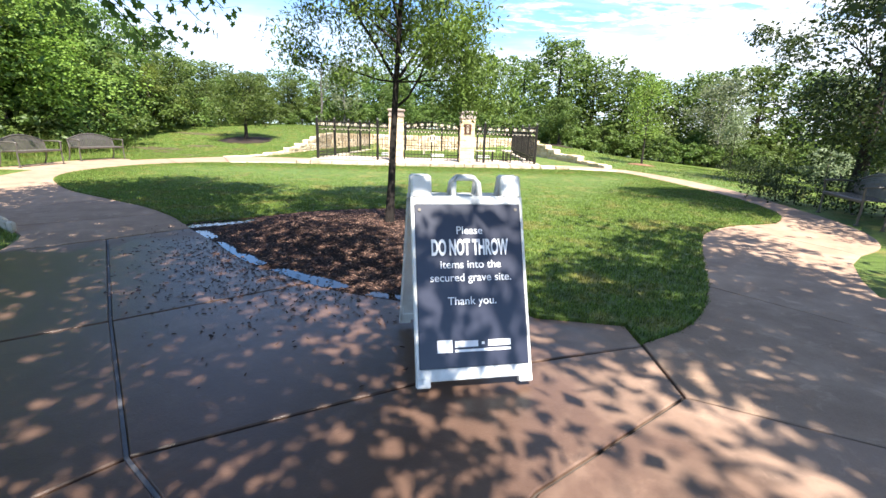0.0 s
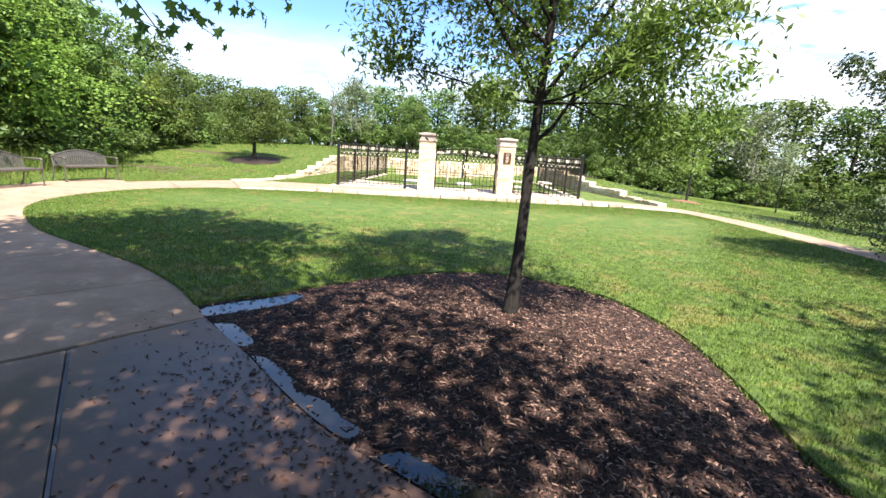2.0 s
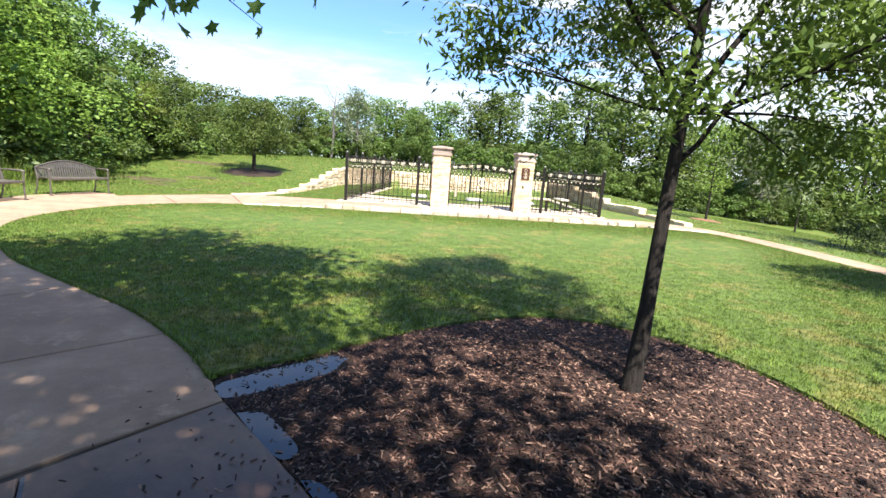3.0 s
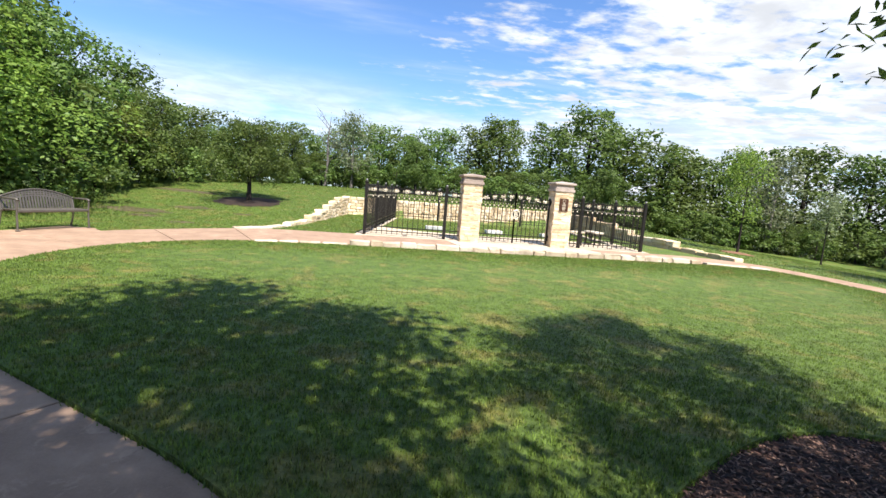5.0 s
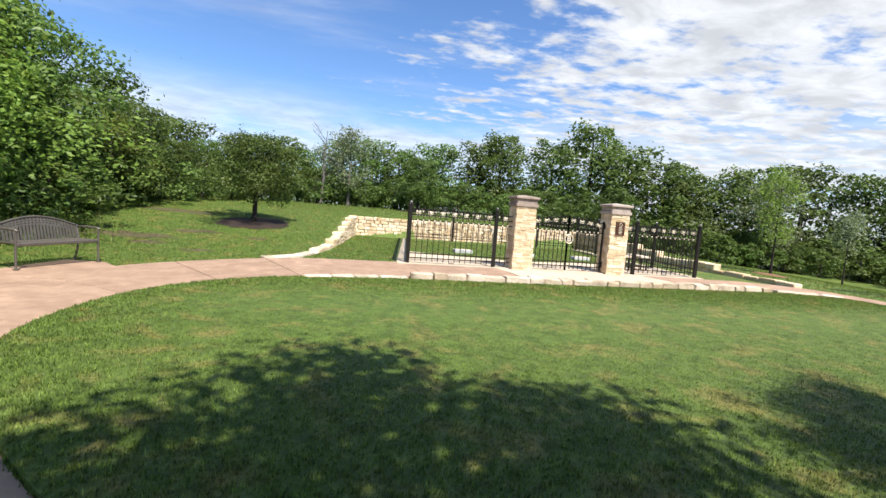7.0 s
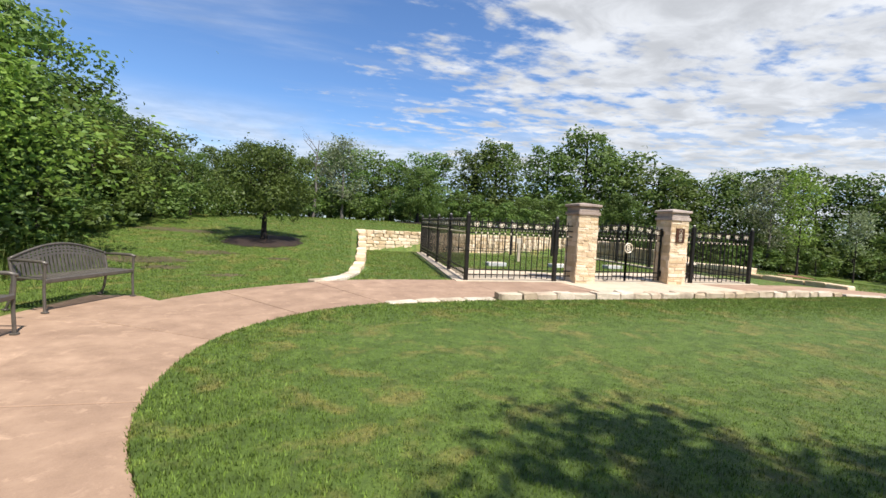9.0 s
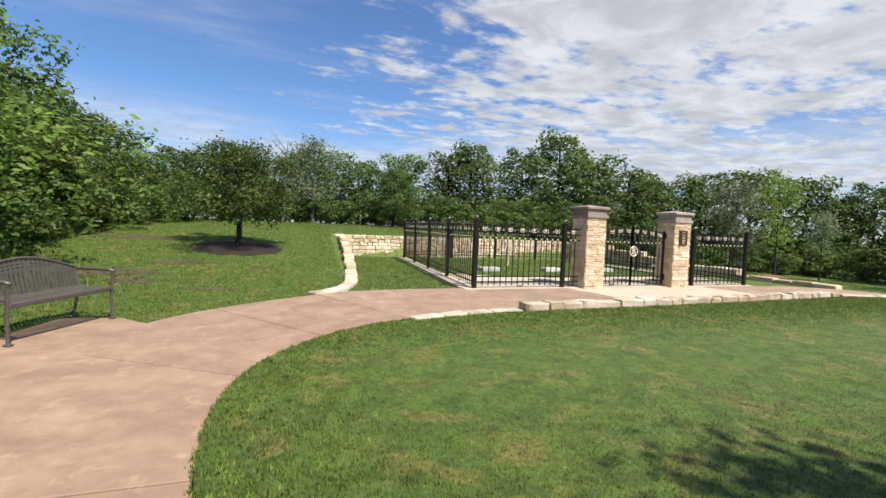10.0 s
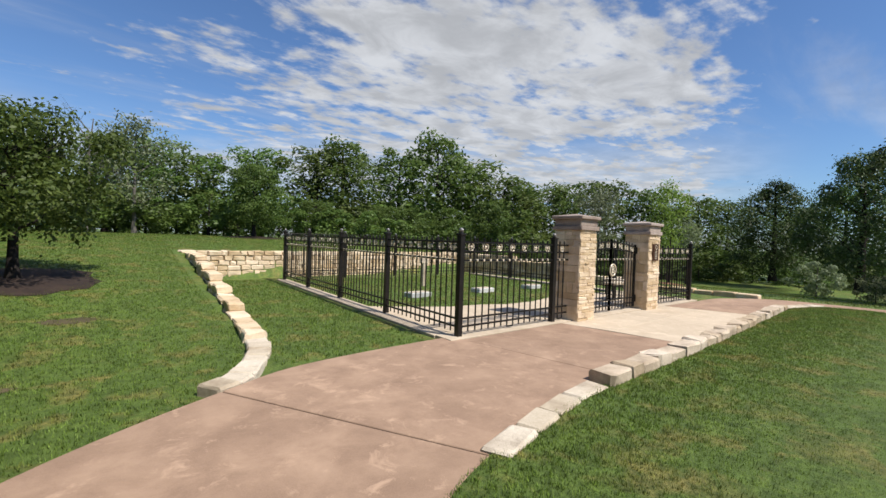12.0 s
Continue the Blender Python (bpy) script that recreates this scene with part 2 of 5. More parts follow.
LEAF_OAK = make_leaf("oak leaves", (0.058, 0.106, 0.021), (0.140, 0.208, 0.041))
LEAF_WOOD = make_leaf("woodland leaves", (0.064, 0.116, 0.024), (0.165, 0.236, 0.050))
LEAF_PALE = make_leaf("pale leaves", (0.17, 0.20, 0.11), (0.24, 0.27, 0.15))
LEAF_BRIGHT = make_leaf("bright leaves", (0.140, 0.220, 0.034), (0.270, 0.360, 0.065), 0.48)
LEAF_YOUNG = make_leaf("young oak leaves", (0.062, 0.105, 0.018), (0.145, 0.205, 0.034), 0.36)
# leaf colour lowered to carry the shade over the right-hand oaks
LEAF_SHADED = make_leaf("shaded leaves", (0.026, 0.045, 0.012), (0.052, 0.082, 0.020), 0.30)


def make_bark(name, a, b_):
    m, n, l, b = material(name, 0.95, 0, 0.2)
    p = world_pos(n, l)
    mp = n.new("ShaderNodeMapping")
    mp.inputs["Scale"].default_value = (1, 1, 0.25)
    l.new(p, mp.inputs[0])
    f = noise_of(n, l, mp.outputs[0], 45, 6, 0.7, 0.6)
    l.new(colour_ramp(n, l, f, [(0.3, a), (0.7, b_)]), b.inputs["Base Color"])
    bump(n, l, b, f, 0.9, 0.02)
    return m


# bark set near black to hold the shade on the young oak's trunk
BARK = make_bark("bark", (0.012, 0.010, 0.009), (0.042, 0.034, 0.029))
BARK_GREY = make_bark("grey bark", (0.08, 0.07, 0.06), (0.20, 0.18, 0.16))


def make_mulch():
    m, n, l, b = material("mulch", 0.75, 0, 0.4)
    r = n.new("ShaderNodeNewGeometry").outputs["Random Per Island"]
    col = colour_ramp(n, l, r, [(0.0, (0.018, 0.010, 0.008)), (0.45, (0.032, 0.015, 0.011)), (0.8, (0.086, 0.040, 0.028)), (1.0, (0.31, 0.19, 0.135))])
    l.new(col, b.inputs["Base Color"])
    bump(n, l, b, noise_of(n, l, world_pos(n, l), 120, 4, 0.7), 0.5, 0.004)
    return m


MULCH = make_mulch()
SOIL = make_concrete("soil", (0.055, 0.034, 0.024), (0.035, 0.022, 0.016), (0.018, 0.012, 0.010))
DIRT = make_concrete("bare red dirt", (0.28, 0.15, 0.085), (0.22, 0.11, 0.062), (0.14, 0.07, 0.04))
WORN = make_concrete("worn earth", (0.13, 0.100, 0.052), (0.085, 0.068, 0.034), (0.050, 0.042, 0.020))
WATERM, _n, _l, _b = material("puddle water", 0.03, 0, 0.9)
_b.inputs["Base Color"].default_value = (0.012, 0.011, 0.010, 1)
bump(_n, _l, _b, noise_of(_n, _l, world_pos(_n, _l), 18, 2), 0.05, 0.004)
PLASTIC, _n, _l, _b = material("white plastic", 0.42, 0, 0.5)
_p = world_pos(_n, _l)
_l.new(blend(_n, _l, maprange(_n, _l, noise_of(_n, _l, _p, 7, 6, 0.7), 0.45, 0.75, 0, 0.6), (0.66, 0.66, 0.63), (0.40, 0.38, 0.34)), _b.inputs["Base Color"])
SIGNBLUE, _n, _l, _b = material("navy sign face", 0.35, 0, 0.5)
_p = world_pos(_n, _l)
_l.new(blend(_n, _l, maprange(_n, _l, noise_of(_n, _l, _p, 5, 6, 0.7), 0.4, 0.8, 0, 0.5), (0.018, 0.020, 0.036), (0.035, 0.037, 0.055)), _b.inputs["Base Color"])
SIGNWHITE, _n, _l, _b = material("white print", 0.5, 0, 0.4)
_l.new(blend(_n, _l, noise_of(_n, _l, world_pos(_n, _l), 30, 3), (0.66, 0.66, 0.66), (0.80, 0.80, 0.80)), _b.inputs["Base Color"])


# ---- mesh helpers ----
class Build:
    """Collects vertices and faces for one mesh."""

    def __init__(self):
        self.v, self.f = [], []

    def add(self, verts, faces):
        k = len(self.v)
        self.v.extend([tuple(p) for p in verts])
        self.f.extend([tuple(i + k for i in f) for f in faces])
        return self

    def box(self, x0, x1, y0, y1, z0, z1, c=0.0):
        if c <= 0:
            p = [(x, y, z) for z in (z0, z1) for y in (y0, y1) for x in (x0, x1)]
            return self.add(p, [(0, 2, 3, 1), (4, 5, 7, 6), (0, 1, 5, 4), (2, 6, 7, 3), (0, 4, 6, 2), (1, 3, 7, 5)])
        v, f = chamfer_box(x1 - x0, y1 - y0, z1 - z0, c)
        return self.add([(p[0] + (x0 + x1) / 2, p[1] + (y0 + y1) / 2, p[2] + (z0 + z1) / 2) for p in v], f)

    def tube(self, pts, radii, seg=8, cap=True):
        rings, pts = [], [Vector(p) for p in pts]
        up = Vector((0.31, 0.17, 0.93)).normalized()
        for i, p in enumerate(pts):
            d = (pts[min(i + 1, len(pts) - 1)] - pts[max(i - 1, 0)]).normalized()
            ref = up if abs(d.dot(up)) < 0.95 else Vector((1, 0, 0))
            a = d.cross(ref).normalized()
            b = d.cross(a)
            r = radii[i] if isinstance(radii, (list, tuple)) else radii
            rings.append([p + r * (math.cos(t) * a + math.sin(t) * b) for t in [2 * math.pi * k / seg for k in range(seg)]])
        faces = []
        for i in range(len(rings) - 1):
            for k in range(seg):
                faces.append((i * seg + k, (i + 1) * seg + k, (i + 1) * seg + (k + 1) % seg, i * seg + (k + 1) % seg))
        if cap:
            faces.append(tuple(range(seg)))
            faces.append(tuple(reversed([(len(rings) - 1) * seg + k for k in range(seg)])))
        return self.add([q for r in rings for q in r], faces)

    def prism(self, poly, z0, z1):
        """poly: corners counter-clockwise; z0 and z1 numbers or functions of x, y."""
        n = len(poly)
        g = lambda z, p: z(p[0], p[1]) if callable(z) else z
        v = [(x, y, g(z0, (x, y))) for x, y in poly] + [(x, y, g(z1, (x, y))) for x, y in poly]
        return self.add(v, [tuple(reversed(range(n))), tuple(range(n, 2 * n))] + [(i, (i + 1) % n, n + (i + 1) % n, n + i) for i in range(n)])

    def ball(self, c, r, seg=10, rings=6, squash=1.0):
        v = [(c[0], c[1], c[2] + r * squash)]
        for i in range(1, rings):
            a = math.pi * i / rings
            v += [(c[0] + r * math.sin(a) * math.cos(2 * math.pi * k / seg), c[1] + r * math.sin(a) * math.sin(2 * math.pi * k / seg), c[2] + r * squash * math.cos(a)) for k in range(seg)]
        v.append((c[0], c[1], c[2] - r * squash))
        f = [(0, 1 + k, 1 + (k + 1) % seg) for k in range(seg)]
        for i in range(rings - 2):
            f += [(1 + i * seg + k, 1 + (i + 1) * seg + k, 1 + (i + 1) * seg + (k + 1) % seg, 1 + i * seg + (k + 1) % seg) for k in range(seg)]
        last = len(v) - 1
        f += [(last, 1 + (rings - 2) * seg + (k + 1) % seg, 1 + (rings - 2) * seg + k) for k in range(seg)]
        return self.add(v, f)

    def mesh(self, name, mat, smooth=False):
        me = bpy.data.meshes.new(name)
        me.from_pydata(self.v, [], self.f)
        me.materials.append(mat)
        if smooth:
            me.polygons.foreach_set("use_smooth", [True] * len(me.polygons))
        me.update()
        return me


def chamfer_box(lx, ly, lz, c, jitter=0.0, rng=None):
    """A box with cut edges and corners: 24 vertices, 26 faces."""
    h = (lx / 2, ly / 2, lz / 2)
    v, idx = [], {}
    for sx in (-1, 1):
        for sy in (-1, 1):
            for sz in (-1, 1):
                s = (sx, sy, sz)
                for a in range(3):
                    p = [s[k] * (h[k] - (0 if k == a else c)) for k in range(3)]
                    if rng:
                        p = [q + rng.uniform(-jitter, jitter) for q in p]
                    idx[(s, a)] = len(v)
                    v.append(tuple(p))
    f = []
    for a in range(3):
        u, w = (a + 1) % 3, (a + 2) % 3
        for sa in (-1, 1):
            ring = []
            for su, sw in ((-1, -1), (1, -1), (1, 1), (-1, 1)):
                s = [0, 0, 0]
                s[a], s[u], s[w] = sa, su, sw
                ring.append(idx[(tuple(s), a)])
            f.append(tuple(ring if sa > 0 else reversed(ring)))
        for su in (-1, 1):
            for sw in (-1, 1):
                e = []
                for sa in (-1, 1):
                    s = [0, 0, 0]
                    s[a], s[u], s[w] = sa, su, sw
                    e.append(tuple(s))
                quad = (idx[(e[0], u)], idx[(e[1], u)], idx[(e[1], w)], idx[(e[0], w)])
                f.append(quad if su * sw < 0 else tuple(reversed(quad)))
    for sx in (-1, 1):
        for sy in (-1, 1):
            for sz in (-1, 1):
                tri = (idx[((sx, sy, sz), 0)], idx[((sx, sy, sz), 1)], idx[((sx, sy, sz), 2)])
                f.append(tri if sx * sy * sz > 0 else tuple(reversed(tri)))
    return v, f


def stone_mesh(name, lx, ly, lz, mat, seed, rough=0.012, c=0.025):
    v, f = chamfer_box(lx, ly, lz, c, rough, random.Random(seed))
    return Build().add([(p[0], p[1], p[2] + lz / 2) for p in v], f).mesh(name, mat)


def big_mesh(name, verts, faces, mat):
    """Fast mesh from numpy: verts (n, 3), faces (m, k) all with k corners."""
    me = bpy.data.meshes.new(name)
    k, m = faces.shape[1], len(faces)
    me.vertices.add(len(verts))
    me.vertices.foreach_set("co", np.ascontiguousarray(verts, dtype=np.float32).ravel())
    me.loops.add(m * k)
    me.loops.foreach_set("vertex_index", np.ascontiguousarray(faces, dtype=np.int32).ravel())
    me.polygons.add(m)
    me.polygons.foreach_set("loop_start", np.arange(0, m * k, k, dtype=np.int32))
    me.polygons.foreach_set("loop_total", np.full(m, k, dtype=np.int32))
    me.materials.append(mat)
    me.update(calc_edges=True)
    return me


def thing(name, m, label, category, group="", kind=""):
    ob = new(name)
    ob.empty_display_size = 0.1
    ob.matrix_world = m
    return tagged(ob, label, category, group, kind)


def part(name, data, parent, label="", m=None):
    ob = new(name, data)
    ob.parent = parent
    if m is not None:
        ob.matrix_basis = m
    if label:
        ob["label"] = label
    return ob


def smooth01(t):
    t = min(max(t, 0.0), 1.0)
    return t * t * (3 - 2 * t)


def curve_points(pts, n):
    """Catmull-Rom through pts, n steps a span."""
    out = []
    for i in range(len(pts) - 1):
        p = [Vector((*pts[max(min(k, len(pts) - 1), 0)], 0)) for k in (i - 1, i, i + 1, i + 2)]
        for j in range(n):
            t = j / n
            q = 0.5 * (2 * p[1] + (p[2] - p[0]) * t + (2 * p[0] - 5 * p[1] + 4 * p[2] - p[3]) * t * t + (3 * p[1] - p[0] - 3 * p[2] + p[3]) * t ** 3)
            out.append((q.x, q.y))
    out.append(tuple(pts[-1]))
    return out


def inside(poly, x, y):
    """Which of the points x, y (arrays) lie in the polygon."""
    hit = np.zeros(len(x), dtype=bool)
    for i in range(len(poly)):
        (x0, y0), (x1, y1) = poly[i - 1], poly[i]
        if y0 == y1:
            continue
        hit ^= ((y0 > y) != (y1 > y)) & (x < (x1 - x0) * (y - y0) / (y1 - y0) + x0)
    return hit


# ---- plan ----
LAWN_LEFT = [(-3.05, 6.50), (-3.40, 6.95), (-4.12, 7.66), (-4.85, 8.20), (-5.55, 8.70), (-6.4, 9.34), (-7.3, 10.28), (-8.0, 11.24), (-8.36, 12.3),
             (-8.36, 13.6), (-8.02, 14.62), (-7.30, 15.48), (-6.60, 15.96), (-6.02, 16.18)]
LAWN_RIGHT = [(7.35, 16.42), (7.62, 15.6), (7.72, 13.6), (7.45, 10.5), (7.05, 8.9), (6.68, 8.05), (6.0, 7.33), (5.05, 7.02), (4.2, 6.42), (3.44, 5.32), (2.72, 4.1), (2.1, 3.3), (1.5, 2.92)]
MULCH_BACK = [(0.86, 3.52), (0.88, 4.36), (1.06, 5.15), (1.2, 6.15), (1.03, 7.05), (0.62, 7.6), (0.1, 7.95), (-0.5, 8.02), (-1.1, 7.82), (-1.62, 7.52), (-2.1, 7.2), (-2.5, 6.86), (-3.0, 6.56)]
MULCH_FRONT = [(-3.0, 6.45), (-2.85, 6.22), (-2.25, 5.5), (-1.8, 4.9), (-1.46, 4.55), (-1.07, 4.22), (-0.76, 3.98), (-0.38, 3.78), (0.1, 3.62), (0.80, 3.46)]
PATH_OUT = [(-8.0, 8.6), (-8.95, 10.3), (-9.5, 12.0), (-9.75, 13.5), (-9.76, 15.0), (-9.48, 16.55), (-9.02, 17.3), (-8.5, 17.75), (-7.9, 18.12), (-7.1, 18.5), (-6.3, 18.86), (-5.2, 19.02), (-3.75, 19.1)]
CURB_LINE = [(-6.02, 16.18), (-5.4, 16.28), (-4.6, 16.45), (-3.9, 16.52), (-2.1, 16.56), (0.4, 16.67), (2.6, 16.80), (5.6, 16.98), (6.6, 16.76), (7.35, 16.42)]

lawn_left = curve_points(LAWN_LEFT, 5)
lawn_right = curve_points(LAWN_RIGHT, 5)
mulch_back = curve_points(MULCH_BACK, 4)
mulch_front = curve_points(MULCH_FRONT, 4)
path_out = curve_points(PATH_OUT, 5)
lawn_poly = lawn_left + curve_points(CURB_LINE, 4)[1:] + lawn_right[1:] + [(1.52, 3.2), (0.90, 3.34)] + mulch_back[1:]
mulch_poly = mulch_front + mulch_back[1:-1]
WALL_LINE = [(-7.05, 18.6), (-6.75, 18.8), (-6.4, 19.4), (-6.2, 20.2), (-5.95, 21.4), (-5.70, 23.2), (-5.42, 25.4), (-5.18, 27.6), (-4.95, 29.7)]
WALL_RIGHT = [(7.0, 29.9), (7.25, 27.5), (7.5, 25.0), (7.7, 22.6), (7.85, 21.0), (7.9, 19.6), (7.85, 18.2)]
CUT = WALL_LINE[2:] + WALL_RIGHT + [(7.8, 17.4), (-6.6, 17.4)]


def hill(x, y):
    up = 1.35 * smooth01((y - 18.6) / 18.0)
    side = 1.0 - 0.85 * smooth01((x - 3.0) / 13.0)
    down = -0.75 * smooth01((x - 9.0) / 14.0)
    left = 0.10 * smooth01((-10.5 - x) / 4.0)
    return up * side + down + left


def pave_z(x, y):
    return 0.018 + 0.075 * smooth01((y - 14.5) / 3.2) * smooth01((x + 9.5) / 3.0) * smooth01((9.6 - x) / 2.0)


# ---- ground: one sheet to the horizon ----
def axis(lo, hi, step, far):
    core = list(np.arange(lo, hi + 1e-6, step))
    out, d = [], step
    x = hi
    while x < far:
        d *= 1.35
        x += d
        out.append(x)
    neg, d, x = [], step, lo
    while x > -far:
        d *= 1.35
        x -= d
        neg.append(x)
    return np.array(neg[::-1] + core + out)


gx, gy = axis(-20.0, 24.0, 0.25, 900.0), axis(-6.0, 42.0, 0.25, 900.0)
GX, GY = np.meshgrid(gx, gy)
cut = inside(CUT, GX.ravel(), GY.ravel())
gz = np.array([hill(x, y) for x, y in zip(GX.ravel(), GY.ravel())])
low_ground = np.array([0.055 * smooth01((y - 15.0) / 3.0) * smooth01((x + 9.0) / 3.0) * smooth01((9.5 - x) / 2.0) for x, y in zip(GX.ravel(), GY.ravel())])
gz = np.where(cut, low_ground, np.maximum(gz, -0.8))
paved = inside([(-4.9, 6.6), (-3.9, 5.5), (-3.0, 3.6), (-3.0, -5.5), (8.6, -5.5), (8.6, 1.9), (4.6, 3.2), (3.8, 3.9), (4.3, 4.8), (6.0, 6.0), (7.2, 8.2), (8.2, 12), (8.4, 14.8), (8.0, 16.5), (6.5, 18.1), (-6.5, 18.4), (-8.5, 17.6), (-9.1, 16.5), (-9.35, 13.7), (-8.9, 12.0), (-7.9, 9.6)], GX.ravel(), GY.ravel())
gz = np.where(paved, np.minimum(gz, 0) - 0.05, gz)
idx = np.arange(GX.size).reshape(GX.shape)
quads = np.stack([idx[:-1, :-1], idx[:-1, 1:], idx[1:, 1:], idx[1:, :-1]], -1).reshape(-1, 4)
ground = new("ground", big_mesh("ground", np.stack([GX.ravel(), GY.ravel(), gz], -1), quads, TURF))
ground.data.polygons.foreach_set("use_smooth", [True] * len(ground.data.polygons))
tagged(ground, "mown green grass slope with a few dry patches", "ground", kind="structure")


def ground_z(x, y):
    if inside(CUT, np.array([x]), np.array([y]))[0]:
        return 0.055 * smooth01((y - 15.0) / 3.0)
    return max(hill(x, y), -0.8)


def lawn_z(x, y):
    return 0.04 + 0.03 * smooth01((y - 13.5) / 3.0)


lawn = new("lawn", Build().prism(list(reversed(lawn_poly)), -0.06, lawn_z).mesh("lawn", TURF))
tagged(lawn, "dense green mown lawn with small yellowed patches", "lawn", kind="structure")

# ---- paving ----
def inset(poly, g):
    """The polygon (counter-clockwise) with every edge moved in by g."""
    out, n = [], len(poly)
    for i in range(n):
        p0, p1, p2 = (Vector(poly[k % n]) for k in (i - 1, i, i + 1))
        d1, d2 = (p1 - p0).normalized(), (p2 - p1).normalized()
        n1, n2 = Vector((-d1.y, d1.x)), Vector((-d2.y, d2.x))
        k = n1 + n2
        k = k / max(k.length_squared, 0.4) * 2
        q = p1 + k * g
        out.append((q.x, q.y))
    return out


def area(poly):
    return sum(poly[i - 1][0] * poly[i][1] - poly[i][0] * poly[i - 1][1] for i in range(len(poly))) / 2


def slab(poly, mat, parent, name="slab", gap=0.009, top=pave_z, bottom=-0.12):
    poly = list(poly)
    if area(poly) < 0:
        poly.reverse()
    a, b = inset(poly, gap), inset(poly, gap + 0.006)
    n = len(a)
    v = [(x, y, bottom) for x, y in a] + [(x, y, top(x, y) - 0.006) for x, y in a] + [(x, y, top(x, y)) for x, y in b]
    f = [tuple(range(2 * n, 3 * n))]
    for i in range(n):
        j = (i + 1) % n
        f += [(i, j, n + j, n + i), (n + i, n + j, 2 * n + j, 2 * n + i)]
    return part(name, Build().add(v, f).mesh(name, mat), parent)


def nearest(curve, p):
    return min(range(len(curve)), key=lambda i: (curve[i][0] - p[0]) ** 2 + (curve[i][1] - p[1]) ** 2)


plaza = thing("pavement_1", pose(0, 0, 0), "tan concrete plaza with dark joints, damp and shade darkening its colour", "pavement", kind="structure")
mf = list(reversed(mulch_front))
k1, k3 = nearest(mulch_front, (-0.92, 4.08)), nearest(mulch_front, (-2.80, 6.14))
J = dict(a=(-2.05, 3.26), b=(-3.46, 5.548), c=(-1.17, 1.90), d=(-0.2, 1.0), e=(1.42, 2.29), f=(1.49, 2.88), g=(5.2, 0.32), h=(2.76, 4.18))
slab([J["a"], J["b"], (-4.15, 4.93), (-3.8, 4.45), (-3.4, 3.6), (-3.4, 2.33)], PATH_DAMP_SHADE, plaza, gap=0.012)
slab([J["a"], mulch_front[k1]] + list(reversed(mulch_front[k3:k1])) + [J["b"]], PATH_DAMP_SHADE, plaza)
slab([(-3.4, -0.4), (-1.32, 1.75), J["c"], J["a"], (-3.4, 2.33)], PATH_DAMP_SHADE, plaza)
slab([J["c"], (-0.48, 2.22), (-0.02, 2.43), (0.69, 2.67), J["f"], (1.52, 3.2), (0.90, 3.34)] + list(reversed(mulch_front[k1:])) + [J["a"]], PATH_DAMP_SHADE, plaza)
slab([J["c"], J["d"], (0.46, 1.67), J["e"], J["f"], (0.69, 2.67), (-0.02, 2.43), (-0.48, 2.22)], PATH_DAMP_SHADE, plaza)
slab([(-1.32, 1.75), (-3.4, -0.4), (-3.4, -6), (-0.2, -6), J["d"], J["c"]], PATH_DAMP_SHADE, plaza)
slab([J["d"], (-0.2, -6), (9, -6), (9, -1.6), (2.12, 1.87), J["e"], (0.46, 1.67)], PATH_DAMP_SHADE, plaza)
ih = nearest(lawn_right, J["h"])
slab([J["e"], (2.12, 1.87), J["g"], lawn_right[ih]] + lawn_right[ih + 1:], PATHMAT, plaza)
i7 = nearest(lawn_right, (5.05, 7.02))
slab([J["g"], (9, -1.6), (9, 2.2), (5.2, 3.1), (4.18, 3.82), (4.5, 4.3), (5.0, 4.9), (5.5, 5.29), lawn_right[i7]] + lawn_right[i7 + 1:ih + 1], PATHMAT, plaza)


def strip(inner, outer, pairs, parent, mat):
    ids = [(nearest(inner, p), nearest(outer, q)) for p, q in pairs]
    for (a0, b0), (a1, b1) in zip(ids, ids[1:]):
        slab(inner[a0:a1 + 1] + list(reversed(outer[b0:b1 + 1])), mat, parent)


path_left = thing("path_left", pose(0, 0, 0), "curved tan concrete footpath with sawn joints", "footpath", kind="structure")
left_in = list(reversed(mulch_front[:k3 + 1])) + lawn_left
left_in += curve_points([(-6.04, 16.26), (-5.4, 16.40), (-4.65, 16.57), (-3.95, 16.67), (-3.5, 16.68)], 4)[1:]
left_out = curve_points([(-4.15, 4.93), (-4.48, 5.66), (-5.03, 6.08), (-6.2, 6.9), (-7.2, 7.75), (-8.0, 8.6)], 4)[:-1] + path_out
strip(left_in, left_out, [((-2.80, 6.14), (-4.15, 4.93)), ((-3.62, 7.16), (-5.0, 6.07)), ((-5.1, 8.5), (-6.3, 7.0)), ((-7.0, 10.5), (-8.3, 9.1)), ((-8.05, 12.5), (-9.6, 12.5)),
                          ((-8.1, 14.25), (-9.75, 15.2)), ((-7.3, 15.48), (-8.7, 17.6)), ((-6.04, 16.26), (-7.1, 18.5)), ((-3.5, 16.68), (-3.75, 19.1))], path_left, PATHMAT)
for pad in ([(-9.78, 17.15), (-9.38, 16.68), (-9.68, 15.25), (-10.85, 15.50), (-10.50, 17.25)], [(-9.68, 15.24), (-9.68, 13.5), (-9.60, 12.95), (-10.85, 12.85), (-10.85, 15.49)]):
    slab(pad, PATHMAT, path_left, "bench_pad", gap=0.001, top=lambda x, y: pave_z(x, y) - 0.004)

